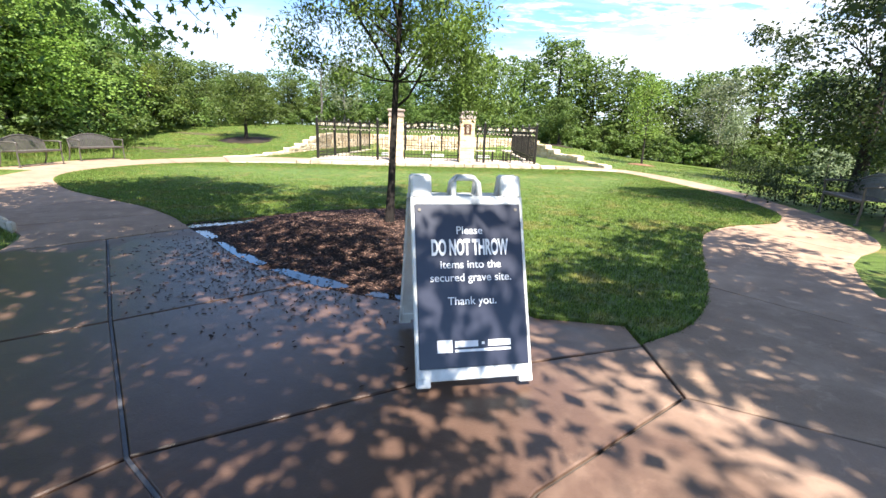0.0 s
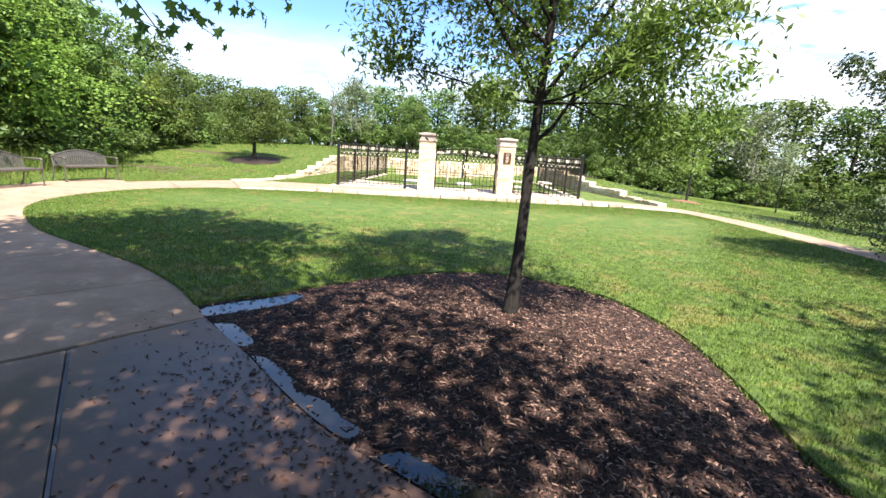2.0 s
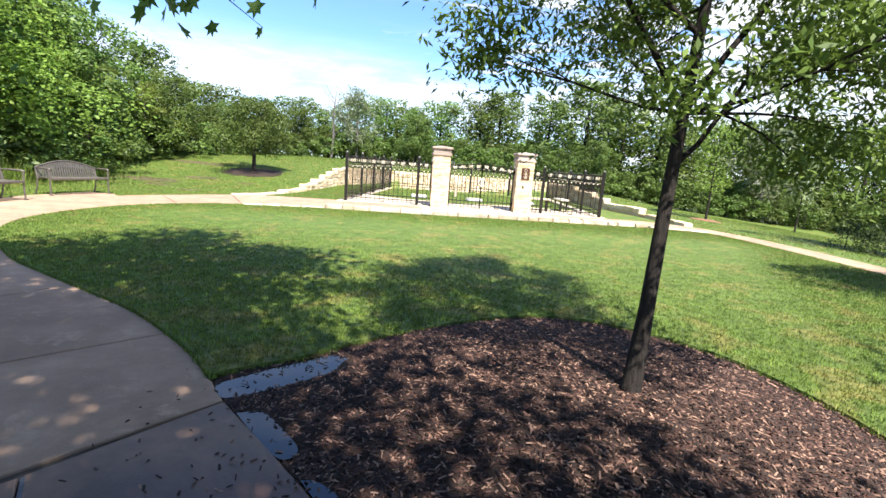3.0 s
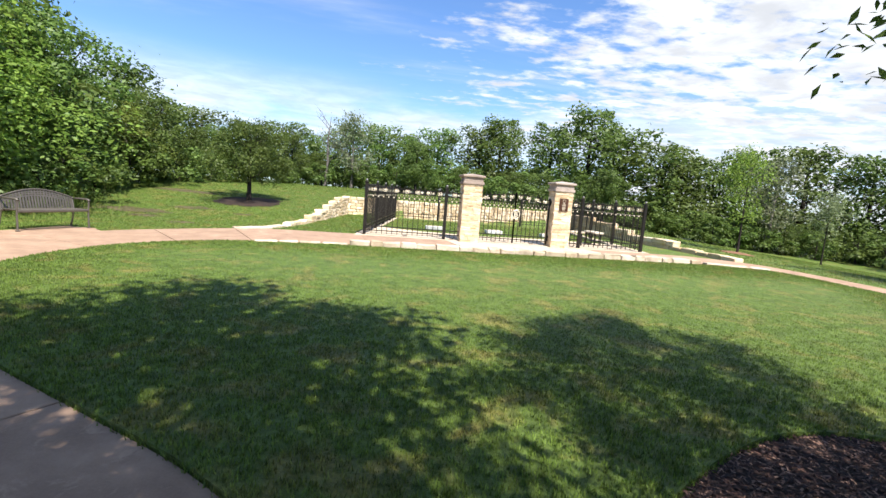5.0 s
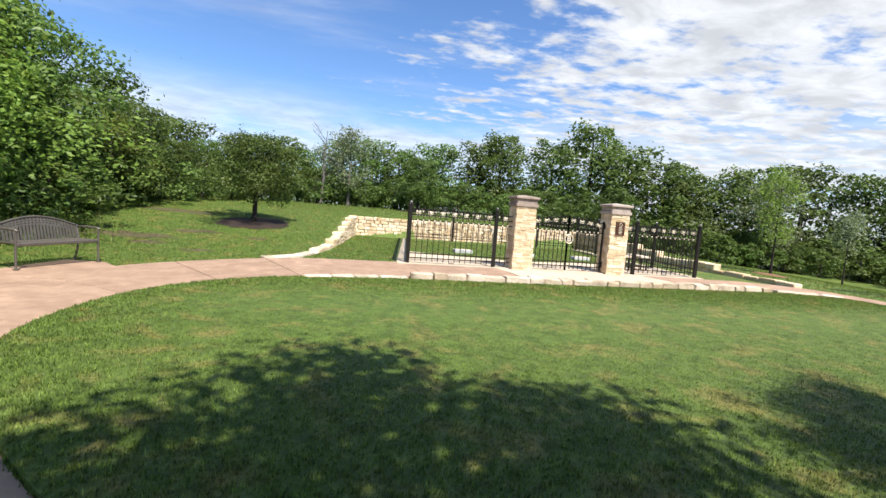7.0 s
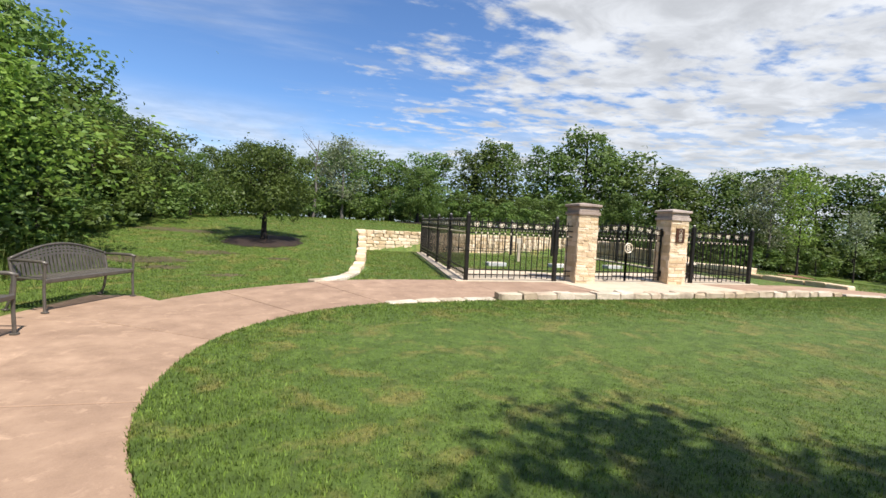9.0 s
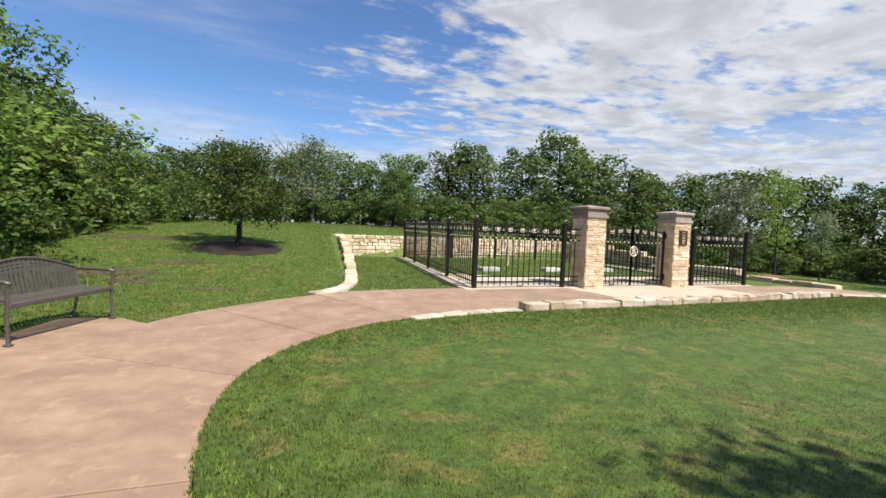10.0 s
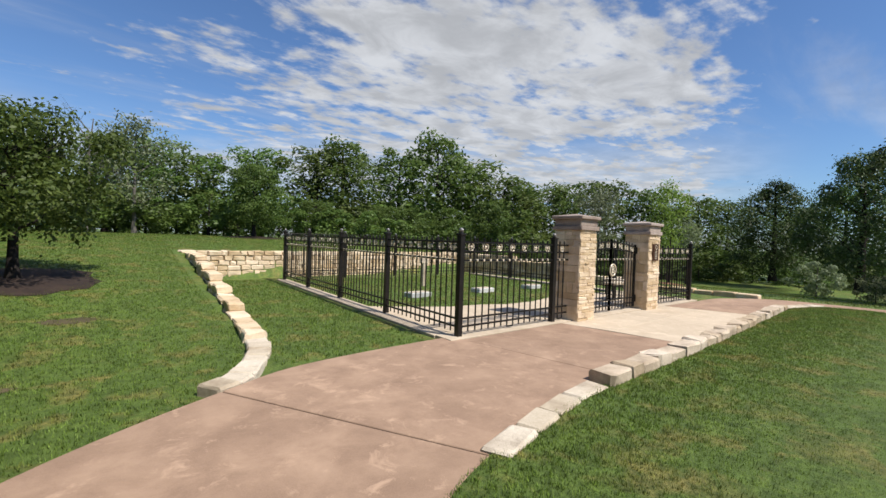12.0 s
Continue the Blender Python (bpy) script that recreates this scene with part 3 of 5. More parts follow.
path_right = thing("path_right", pose(0, 0, 0), "tan concrete footpath curving past dark benches", "footpath", kind="structure")
right_in = list(reversed(lawn_right))
right_in += curve_points([(7.35, 16.42), (6.6, 16.98), (5.9, 17.12), (5.3, 17.12)], 4)[1:]
right_out = curve_points([(5.5, 5.29), (6.24, 5.74), (6.9, 6.55), (7.35, 7.5), (7.8, 8.95), (8.6, 11.9), (8.85, 14.8), (8.6, 16.6), (7.7, 17.9), (6.5, 18.7), (5.35, 18.8)], 5)
strip(right_in, right_out, [((5.05, 7.02), (5.5, 5.29)), ((6.68, 8.05), (7.35, 7.5)), ((7.3, 10.0), (8.05, 9.8)), ((7.7, 12.4), (8.65, 12.3)), ((7.66, 14.6), (8.85, 14.8)), ((7.3, 16.6), (8.5, 16.8)), ((5.3, 17.12), (5.35, 18.8))], path_right, PATHMAT)

forecourt = thing("pavement_2", pose(0, 0, 0), "cream and tan concrete forecourt before the gate", "pavement", kind="structure")
slab([(-3.5, 16.68), (-1.02, 16.75), (-1.25, 18.84), (-3.75, 18.84)], PATHMAT, forecourt)
slab([(-1.02, 16.75), (1.2, 16.88), (1.1, 18.0), (-1.13, 17.95)], CREAM, forecourt, gap=0.003)
slab([(1.2, 16.88), (3.55, 17.02), (3.3, 18.05), (1.1, 18.0)], CREAM, forecourt, gap=0.003)
slab([(-1.13, 17.95), (1.1, 18.0), (0.9, 18.84), (-1.25, 18.84)], CREAM, forecourt, gap=0.003)
slab([(1.1, 18.0), (3.3, 18.05), (3.1, 18.84), (0.9, 18.84)], CREAM, forecourt, gap=0.003)
slab([(3.55, 17.02), (5.3, 17.12), (5.35, 18.8), (3.1, 18.84)], PATHMAT, forecourt)
enclosure_z = lambda x, y: 0.105
FL, FR, BL, BR = (-3.67, 19.0), (5.03, 19.0), (-2.45, 28.32), (6.1, 28.32)
slab([(-3.95, 18.85), (5.25, 18.85), (5.30, 19.25), (-3.9, 19.25)], CREAM, forecourt, "curb", gap=0.002, top=enclosure_z)
slab([(-3.6, 19.25), (5.2, 19.25), (5.4, 21.1), (2.6, 21.45), (1.6, 21.2), (0.6, 20.95), (-0.35, 20.95), (-0.9, 21.2), (-1.75, 21.3), (-3.3, 22.2)], CREAM, forecourt, "slab", gap=0.002, top=enclosure_z)
slab([(-3.92, 19.25), (-3.6, 19.25), (-2.32, 28.5), (-2.62, 28.5)], CREAM, forecourt, "curb", gap=0.002, top=lambda x, y: 0.10)
slab([(5.0, 19.25), (5.3, 19.25), (6.28, 28.5), (5.96, 28.5)], CREAM, forecourt, "curb", gap=0.002, top=lambda x, y: 0.10)

bed = new("joint_bed", Build().prism([(-3.38, -5.9), (8.9, -5.9), (8.9, 2.0), (5.0, 3.2), (4.2, 3.9), (4.6, 4.5), (5.6, 5.4), (5.1, 6.9), (2.76, 4.1), (1.5, 3.0), (0.85, 3.4), (-1.0, 4.1), (-3.0, 6.3), (-4.0, 7.4), (-5.2, 8.3), (-6.2, 7.1), (-4.2, 5.2), (-3.4, 3.5)], -0.1, -0.004).mesh("joint_bed", JOINT))
tagged(bed, "dark filler showing in the concrete joints", "joint", kind="structure")
sealant = thing("joint_sealant", pose(0, 0, 0), "grey sealant strip along a concrete joint", "joint", kind="structure")
part("strip", Build().prism([(-3.452, 5.53), (-2.058, 3.256), (-1.178, 1.893), (-0.2, 0.985), (-0.188, 0.997), (-1.166, 1.905), (-2.044, 3.264), (-3.438, 5.54)], -0.02, 0.0165).mesh("strip", SEALANT), sealant)

# ---- mulch bed ----
puddles = [[(-2.98, 6.42), (-2.86, 6.25), (-2.45, 6.50), (-2.15, 6.78), (-2.35, 6.92), (-2.65, 6.70)],
           [(-2.75, 6.10), (-2.62, 5.92), (-2.40, 5.68), (-2.28, 5.80), (-2.38, 5.98), (-2.52, 6.12)],
           [(-2.28, 5.55), (-2.05, 5.22), (-1.75, 4.85), (-1.50, 4.62), (-1.38, 4.74), (-1.50, 4.86), (-1.60, 5.02), (-1.84, 5.12), (-1.92, 5.34), (-2.10, 5.50)],
           [(-1.36, 4.48), (-1.07, 4.23), (-0.76, 4.00), (-0.52, 4.08), (-0.66, 4.30), (-0.95, 4.45), (-1.16, 4.60)],
           [(-0.42, 3.82), (-0.1, 3.70), (0.3, 3.60), (0.34, 3.74), (-0.05, 3.86), (-0.30, 3.96)]]
def drawn_in(q):
    """The puddle narrowed towards the paving's edge."""
    out = []
    for x, y in q:
        ex_, ey_ = min(mulch_front, key=lambda e: (e[0] - x) ** 2 + (e[1] - y) ** 2)
        out.append((ex_ + (x - ex_) * 0.62, ey_ + (y - ey_) * 0.62))
    return out


puddles = [curve_points(q + [q[0]], 5)[:-1] for q in [puddles[0]] + [drawn_in(q) for q in puddles[1:]]]
rng = np.random.default_rng(7)
mulch_bed = thing("mulch_bed", pose(0, 0, 0), "dark brown shredded bark mulch bed round a young tree", "mulch bed", kind="structure")


def mound(x, y):
    d = math.hypot((x + 0.7) / 2.1, (y - 5.9) / 2.2)
    edge_d = min((x - a) ** 2 + (y - b) ** 2 for a, b in mulch_front) ** 0.5
    return 0.13 * max(0.0, 1 - 1.3 * d * d) * smooth01((edge_d - 0.38) / 0.6)


mb = Build()
cells = 34
xs, ys = np.linspace(-3.1, 1.3, cells), np.linspace(3.3, 8.1, cells)
pts = [(x, y) for y in ys for x in xs]
ok = inside(mulch_poly, np.array([p[0] for p in pts]), np.array([p[1] for p in pts]))
mb.prism(list(reversed(mulch_poly)) if area(mulch_poly) < 0 else mulch_poly, -0.1, 0.002)
part("soil", mb.mesh("soil", SOIL), mulch_bed)
top = Build().add([(x, y, mound(x, y) + 0.004 if o else -0.012) for (x, y), o in zip(pts, ok)], [(r * cells + c, r * cells + c + 1, (r + 1) * cells + c + 1, (r + 1) * cells + c) for r in range(cells - 1) for c in range(cells - 1) if ok[r * cells + c] or ok[r * cells + c + 1] or ok[(r + 1) * cells + c]])
part("soil_mound", top.mesh("soil_mound", SOIL, True), mulch_bed)


def chips(n, x, y, z, lo, hi, seed):
    """n flat splinters, each a thin bent box of four faces."""
    r = np.random.default_rng(seed)
    ln, wd = r.uniform(lo, hi, n), r.uniform(0.006, 0.013, n)
    yaw, tilt = r.uniform(0, 2 * np.pi, n), r.normal(0, 0.28, n)
    dx, dy, dz = np.cos(yaw) * np.cos(tilt), np.sin(yaw) * np.cos(tilt), np.sin(tilt)
    sx, sy = -np.sin(yaw), np.cos(yaw)
    base = np.stack([x, y, z], -1)
    D, S = np.stack([dx, dy, dz], -1) * (ln / 2)[:, None], np.stack([sx, sy, r.normal(0, 0.3, n)], -1) * (wd / 2)[:, None]
    up = np.array([0, 0, 1.0]) * 0.006
    v = np.stack([base - D - S, base - D * 0.9 + S, base + D + S * 0.6, base + D * 0.95 - S, base + up], 1).reshape(-1, 3)
    k = (np.arange(n) * 5)[:, None]
    f = np.concatenate([k + np.array([[0, 3, 4]]), k + np.array([[3, 2, 4]]), k + np.array([[2, 1, 4]]), k + np.array([[1, 0, 4]])])
    return v, f


cx, cy = rng.uniform(-3.1, 1.3, 95000), rng.uniform(3.3, 8.1, 95000)
ok = inside(mulch_poly, cx, cy)
for q in puddles:
    ok &= ~(inside(q, cx, cy) & (rng.uniform(0, 1, len(cx)) < 0.93))
cx, cy = cx[ok][:52000], cy[ok][:52000]
cz = np.array([mound(a, b) for a, b in zip(cx, cy)]) + rng.uniform(0.004, 0.022, len(cx))
v, f = chips(len(cx), cx, cy, cz, 0.018, 0.052, 3)
tagged(part("bark_chips", big_mesh("bark_chips", v, f, MULCH), mulch_bed), kind="stuff")
# chips washed out over the paving
cx, cy = rng.normal(-1.6, 0.85, 6000), rng.normal(4.5, 0.9, 6000)
ok = ~inside(mulch_poly, cx, cy) & ~inside(lawn_poly, cx, cy) & (cy > 2.3) & (cx > -3.4) & (cx + cy * 0.75 > 0.4)
ok &= rng.uniform(0, 1, len(cx)) < np.exp(((cx + 2.85) * 0.726 + (cy - 6.2) * 0.69) / 0.55)
cx, cy = cx[ok][:2000], cy[ok][:2000]
v, f = chips(len(cx), cx, cy, np.full(len(cx), 0.022), 0.014, 0.042, 4)
tagged(new("scattered_bark_chips", big_mesh("scattered_bark_chips", v, f, MULCH)), "loose dark bark chips washed onto damp concrete", "bark chips", kind="stuff")

for q in puddles:
    q = q if area(q) > 0 else list(reversed(q))
    ob = new("puddle", Build().prism(q, -0.03, 0.014).mesh("puddle", WATERM))
    tagged(ob, "shallow rain puddle along the mulch edge", "puddle", "puddles")

# ---- stone curb before the forecourt ----
block_curb = thing("stone_curb", pose(0, 0, 0), "row of rough pale limestone curb blocks", "stone curb", kind="structure")


def lay(line, widths, parent, name, depth, h, mat, z=0.0, seed=1, rough=0.014, side=1):
    """Blocks laid end to end along a line."""
    pts = curve_points(line, 12)
    s = [0.0]
    for p, q in zip(pts, pts[1:]):
        s.append(s[-1] + math.dist(p, q))

    def at(d):
        d = min(max(d, 0), s[-1] - 1e-6)
        i = next(k for k in range(len(s) - 1) if s[k + 1] >= d)
        t = (d - s[i]) / max(s[i + 1] - s[i], 1e-9)
        return pts[i][0] + t * (pts[i + 1][0] - pts[i][0]), pts[i][1] + t * (pts[i + 1][1] - pts[i][1])
    d, k, r = 0.0, 0, random.Random(seed)
    while d < s[-1] - 0.08:
        w = min(r.uniform(*widths), s[-1] - d)
        if s[-1] - d - w < widths[0] * 0.5:
            w = s[-1] - d
        a, b = at(d), at(d + w)
        yaw = math.degrees(math.atan2(b[1] - a[1], b[0] - a[0]))
        hh = (h((a[0] + b[0]) / 2, (a[1] + b[1]) / 2) if callable(h) else h) * r.uniform(0.93, 1.05)
        zz = z((a[0] + b[0]) / 2, (a[1] + b[1]) / 2) if callable(z) else z
        me = stone_mesh(name, max(w - 0.018, 0.05), depth * r.uniform(0.94, 1.06), hh, mat, seed * 1000 + k, rough, min(0.022, hh * 0.3))
        m = pose((a[0] + b[0]) / 2, (a[1] + b[1]) / 2, zz, r.uniform(-1, 1), r.uniform(-1, 1), yaw + r.uniform(-1.2, 1.2)) @ pose(0, side * depth / 2, 0)
        part(name, me, parent, m=m)
        d += w
        k += 1


lay([(-3.92, 16.43), (-2.1, 16.47), (0.4, 16.58), (2.6, 16.71), (5.6, 16.90)], (0.30, 0.58), block_curb, "stone_block", 0.26, 0.245, CURBSTONE, -0.05, 5, 0.021)
lay([(-5.98, 16.05), (-5.4, 16.19), (-4.6, 16.37), (-3.94, 16.45)], (0.34, 0.56), block_curb, "flat_stone", 0.235, 0.175, LIMESTONE_PALE, -0.08, 6, 0.010)
lay([(5.78, 16.92), (6.6, 16.78), (7.35, 16.42)], (0.4, 0.7), block_curb, "flat_stone", 0.26, 0.19, LIMESTONE_PALE, -0.08, 8)

edging = thing("edging_stones", pose(0, 0, 0), "row of small upright edging stones along a grass corner", "edging", kind="structure")
lay([(-5.35, 6.42), (-5.0, 6.14), (-4.62, 5.84)], (0.09, 0.15), edging, "edging_stone", 0.07, 0.17, LIMESTONE_PALE, -0.03, 12, 0.006, -1)

# ---- retaining walls ----
def wall(name, line, height, widths, course, seed, label, depth=0.42, mat=LIMESTONE):
    """A dry-laid wall: courses as high as the line needs, cap stones on top."""
    w = thing(name, pose(0, 0, 0), label, "stone wall", kind="structure")
    dense = curve_points(line, 4)
    tall = max(height(*p) for p in dense)
    k = 0
    while k * course < tall - 0.05:
        run = []
        for p in dense + [None]:
            if p is not None and height(*p) > k * course + 0.06:
                run.append(p)
            else:
                if len(run) > 2:
                    lay(run[::2] if len(run) > 6 else run, widths, w, "stone_block", depth, course * 0.985, mat, k * course + 0.02, seed + k, 0.016)
                run = []
        k += 1
    return w


left_height = lambda x, y: 0.10 + 0.80 * smooth01((y - 20.1) / 8.5)
slope_curb = thing("slab_curb", pose(0, 0, 0), "curved pale limestone slab edging beside the footpath", "stone edging", kind="structure")
lay([(-7.13, 18.50), (-6.78, 18.70), (-6.44, 19.2), (-6.12, 19.85), (-5.98, 20.4)], (0.22, 0.36), slope_curb, "flat_stone", 0.28, 0.195, LIMESTONE_PALE, -0.08, 11, 0.006)
wall("wall_left", [(-5.98, 20.4), (-5.75, 21.6), (-5.50, 23.2), (-5.22, 25.4), (-4.98, 27.6), (-4.75, 29.5)], left_height, (0.32, 0.62), 0.15, 21, "stepped limestone retaining wall holding the grass bank", 0.29, LIMESTONE)
wall("wall_back", [(-5.15, 29.45), (-2, 29.6), (2, 29.75), (7.1, 29.9)], lambda x, y: 0.92, (0.15, 0.46), 0.155, 41, "coursed cream limestone retaining wall behind the graves", 0.42, LIMESTONE)
wall("wall_right", list(reversed([(7.55, 18.0), (7.6, 19.6), (7.55, 21.0), (7.4, 22.6), (7.2, 25.0), (7.0, 27.5), (6.75, 29.9)])), lambda x, y: 0.14 + 0.72 * smooth01((y - 18.4) / 10.5), (0.4, 0.85), 0.18, 61, "limestone retaining wall stepping down to the footpath", 0.34, LIMESTONE)

# ---- gate pillars ----
def pillar(x, y, plaque):
    p = thing("gate_pillar", pose(x, y, 0.09), "cream split-face limestone gate pillar with a moulded brown cap" + (" and a bronze plaque" if plaque else ""), "gate pillar", "gate pillars")
    part("core", Build().box(-0.255, 0.255, -0.255, 0.255, 0, 1.70).mesh("core", MORTAR), p)
    r = random.Random(int(x * 10) + 90)
    for side in range(4):
        z, k = 0.0, 0
        turn = pose(0, 0, 0, 0, 0, 90 * side)
        while z < 1.69:
            h = min(r.choice((0.045, 0.06, 0.06, 0.075, 0.095) if side % 2 == 0 else (0.08, 0.12, 0.16, 0.20)), 1.70 - z)
            xx = -0.275
            while xx < 0.27:
                w = min(r.uniform(0.12, 0.34), 0.275 - xx)
                if 0.275 - xx - w < 0.06:
                    w = 0.275 - xx
                bulge = r.uniform(0.018, 0.034)
                v, f = chamfer_box(w - 0.002, bulge + 0.03, max(h - 0.002, 0.02), 0.006, 0.0055, r)
                me = Build().add(v, f).mesh("stone", LIMESTONE)
                part("stone", me, p, m=turn @ pose(xx + w / 2, -0.255 - bulge / 2 + 0.012, z + h / 2))
                xx += w
            z += h
    cap = Build()
    cap.box(-0.315, 0.315, -0.315, 0.315, 1.70, 1.78, 0.008)
    cap.box(-0.285, 0.285, -0.285, 0.285, 1.78, 1.905, 0.008)
    cap.box(-0.335, 0.335, -0.335, 0.335, 1.905, 1.97, 0.012)
    k = len(cap.v)
    cap.add([(-0.325, -0.325, 1.968), (0.325, -0.325, 1.968), (0.325, 0.325, 1.968), (-0.325, 0.325, 1.968), (0, 0, 2.02)], [(0, 1, 4), (1, 2, 4), (2, 3, 4), (3, 0, 4)])
    part("cap", cap.mesh("cap", CAPSTONE), p, "moulded brown stone cap")
    if plaque:
        q = part("plaque", Build().box(-0.135, 0.135, -0.318, -0.285, 1.12, 1.50, 0.004).mesh("plaque", BRONZE), p, "dark bronze plaque")
        bars = Build()
        for zc, w in ((1.34, 0.09), (1.30, 0.11), (1.25, 0.10), (1.21, 0.11), (1.17, 0.08)):
            bars.box(-w / 2, w / 2, -0.322, -0.316, zc - 0.008, zc + 0.008)
        bars.tube([(0.045 * math.cos(t), -0.320, 1.42 + 0.045 * math.sin(t)) for t in np.linspace(0, 2 * math.pi, 17)], 0.006, 5, False)
        part("raised_lettering", bars.mesh("raised_lettering", SILVER), q)
    return p


PLX, PRX, PY = -0.60, 2.205, 19.02
pillar(PLX, PY, False)
pillar(PRX, PY, True)

# ---- iron fence ----
def make_post(h=1.50):
    p = thing("fence_post", pose(0, 0, 0.1), "square black iron fence post with a ball finial", "fence post", "fence posts")
    part("shaft", Build().box(-0.045, 0.045, -0.045, 0.045, 0, h, 0.005).mesh("shaft", IRON), p)
    part("cap", Build().box(-0.058, 0.058, -0.058, 0.058, h, h + 0.03, 0.006).box(-0.03, 0.03, -0.03, 0.03, h + 0.03, h + 0.045, 0.004).mesh("cap", IRON), p)
    part("ball_finial", Build().ball((0, 0, h + 0.078), 0.036).mesh("ball_finial", BALL, True), p)
    return p


def star(r, t):
    pts = [((r if k % 2 == 0 else r * 0.42) * math.sin(math.pi * k / 5), (r if k % 2 == 0 else r * 0.42) * math.cos(math.pi * k / 5)) for k in range(10)]
    b = Build()
    v = [(x, 0, z) for x, z in pts] + [(0, -t, 0), (0, t, 0)]
    f = [(i, (i + 1) % 10, 10) for i in range(10)] + [((i + 1) % 10, i, 11) for i in range(10)]
    return b.add(v, f)


RING = Build().tube([(0.060 * math.cos(t), 0, 0.060 * math.sin(t)) for t in np.linspace(0, 2 * math.pi, 19)], 0.0095, 6, False).mesh("ring", SILVER, True)
STAR = star(0.052, 0.012).mesh("star", SILVER)
SQUARE = Build().box(-0.019, 0.019, -0.016, 0.016, -0.019, 0.019, 0.004).mesh("collar", SILVER)


def make_panel(length, rings, pickets, name="iron_fence", arch=0.0, low=0.0):
    """A panel along +x from the origin; the rings sit between the two top rails."""
    p = thing(name, pose(0, 0, 0.1), "black iron fence section with round star medallions", "fence", "fence sections")
    rise = lambda x: arch * math.sin(math.pi * 0.5 * x / length) if arch else 0.0
    steps = 10 if arch else 1
    for nm, z, a in (("top_rail", 1.40, 1), ("middle_rail", 1.265, 1), ("lower_rail", 1.13, 0), ("bottom_rail", 0.26, 0), ("bottom_rail", 0.14, 0)):
        b = Build()
        for i in range(steps):
            x0, x1 = length * i / steps, length * (i + 1) / steps
            z0, z1 = z + a * rise(x0), z + a * rise(x1)
            v = [(x0, s * 0.015, z0 + k) for s in (-1, 1) for k in (-0.013, 0.013)] + [(x1, s * 0.015, z1 + k) for s in (-1, 1) for k in (-0.013, 0.013)]
            b.add(v, [(0, 4, 5, 1), (2, 3, 7, 6), (1, 5, 7, 3), (0, 2, 6, 4), (0, 1, 3, 2), (4, 6, 7, 5)])
        part(nm, b.mesh(nm, IRON), p)
    gap = length / (pickets + 1)
    memo = {}
    for i in range(pickets):
        x = gap * (i + 1)
        key = round(rise(x), 3)
        if key not in memo:
            h = 1.48 + key
            b = Build().box(-0.0085, 0.0085, -0.0085, 0.0085, 0.055, h - 0.02)
            b.add([(-0.0085, -0.0085, h - 0.02), (0.0085, -0.0085, h - 0.02), (0.0085, 0.0085, h - 0.02), (-0.0085, 0.0085, h - 0.02), (0, 0, h)], [(0, 1, 4), (1, 2, 4), (2, 3, 4), (3, 0, 4)])
            memo[key] = b.mesh("picket", IRON)
        part("picket", memo[key], p, m=pose(x, 0, 0))
        part("collar", SQUARE, p, m=pose(x, 0, 1.13))
    for i in range(rings):
        x = length * (i + 0.5) / rings
        ring = part("ring", RING, p, m=pose(x, 0, 1.333 + rise(x)))
        part("star", STAR, ring)
    mid = gap * (pickets // 2 + 0.5)
    part("drop_bolt", Build().box(mid - gap / 2, mid + gap / 2, -0.007, 0.007, 0.035, 0.052).mesh("drop_bolt", IRON), p)
    return p


def along(a, b):
    return math.degrees(math.atan2(b[1] - a[1], b[0] - a[0]))


post0 = make_post()
post0.matrix_world = pose(*FL, 0.1)


def post(x, y, turn=0.0):
    return copy_thing(post0, pose(x, y, 0.1, 0, 0, turn))


post(-1.33, 19.0), post(2.93, 19.0), post(*FR)
wide0 = make_panel(2.25, 7, 14)
wide0.matrix_world = pose(-3.62, 19.0, 0.1)
short0 = make_panel(0.42, 1, 2)
short0.matrix_world = pose(-1.29, 19.0, 0.1)
copy_thing(short0, pose(2.50, 19.0, 0.1))
six = make_panel(2.02, 6, 12)
six.matrix_world = pose(2.97, 19.0, 0.1)
for a, b, n in ((FL, BL, 4), (FR, BR, 4), (BL, BR, 4)):
    yaw = along(a, b)
    length = math.dist(a, b)
    for i in range(n):
        x, y = a[0] + (b[0] - a[0]) * i / n, a[1] + (b[1] - a[1]) * i / n
        step = length / n
        copy_thing(wide0, pose(x, y, 0.1, 0, 0, yaw) @ pose((step - 2.25) / 2, 0, 0) @ Matrix.Diagonal(((step - 0.09) / 2.25, 1, 1, 1)) @ pose(0, 0, 0))
        if i:
            post(x, y, yaw)
post(*BL), post(*BR)

GATE_Y = 19.04


def gate_leaf(x, flip):
    g = make_panel(1.06, 4, 7, "gate_leaf", 0.10)
    tagged(g, "black iron gate leaf with an arched top and star medallions", "gate", "gate leaves")
    m = pose(x, GATE_Y, 0.1)
    g.matrix_world = m @ (pose(0, 0, 0, 0, 0, 180) if flip else pose(0, 0, 0))
    part("hinge_stile", Build().box(-0.03, 0.01, -0.025, 0.025, 0.05, 1.46, 0.004).mesh("hinge_stile", IRON), g)
    part("lock_stile", Build().box(1.04, 1.08, -0.025, 0.025, 0.03, 1.56, 0.004).mesh("lock_stile", IRON), g)
    for z in (0.16, 1.25):
        part("hinge", Build().box(-0.07, -0.025, -0.04, 0.04, z, z + 0.16, 0.006).mesh("hinge", IRON), g)
    return g


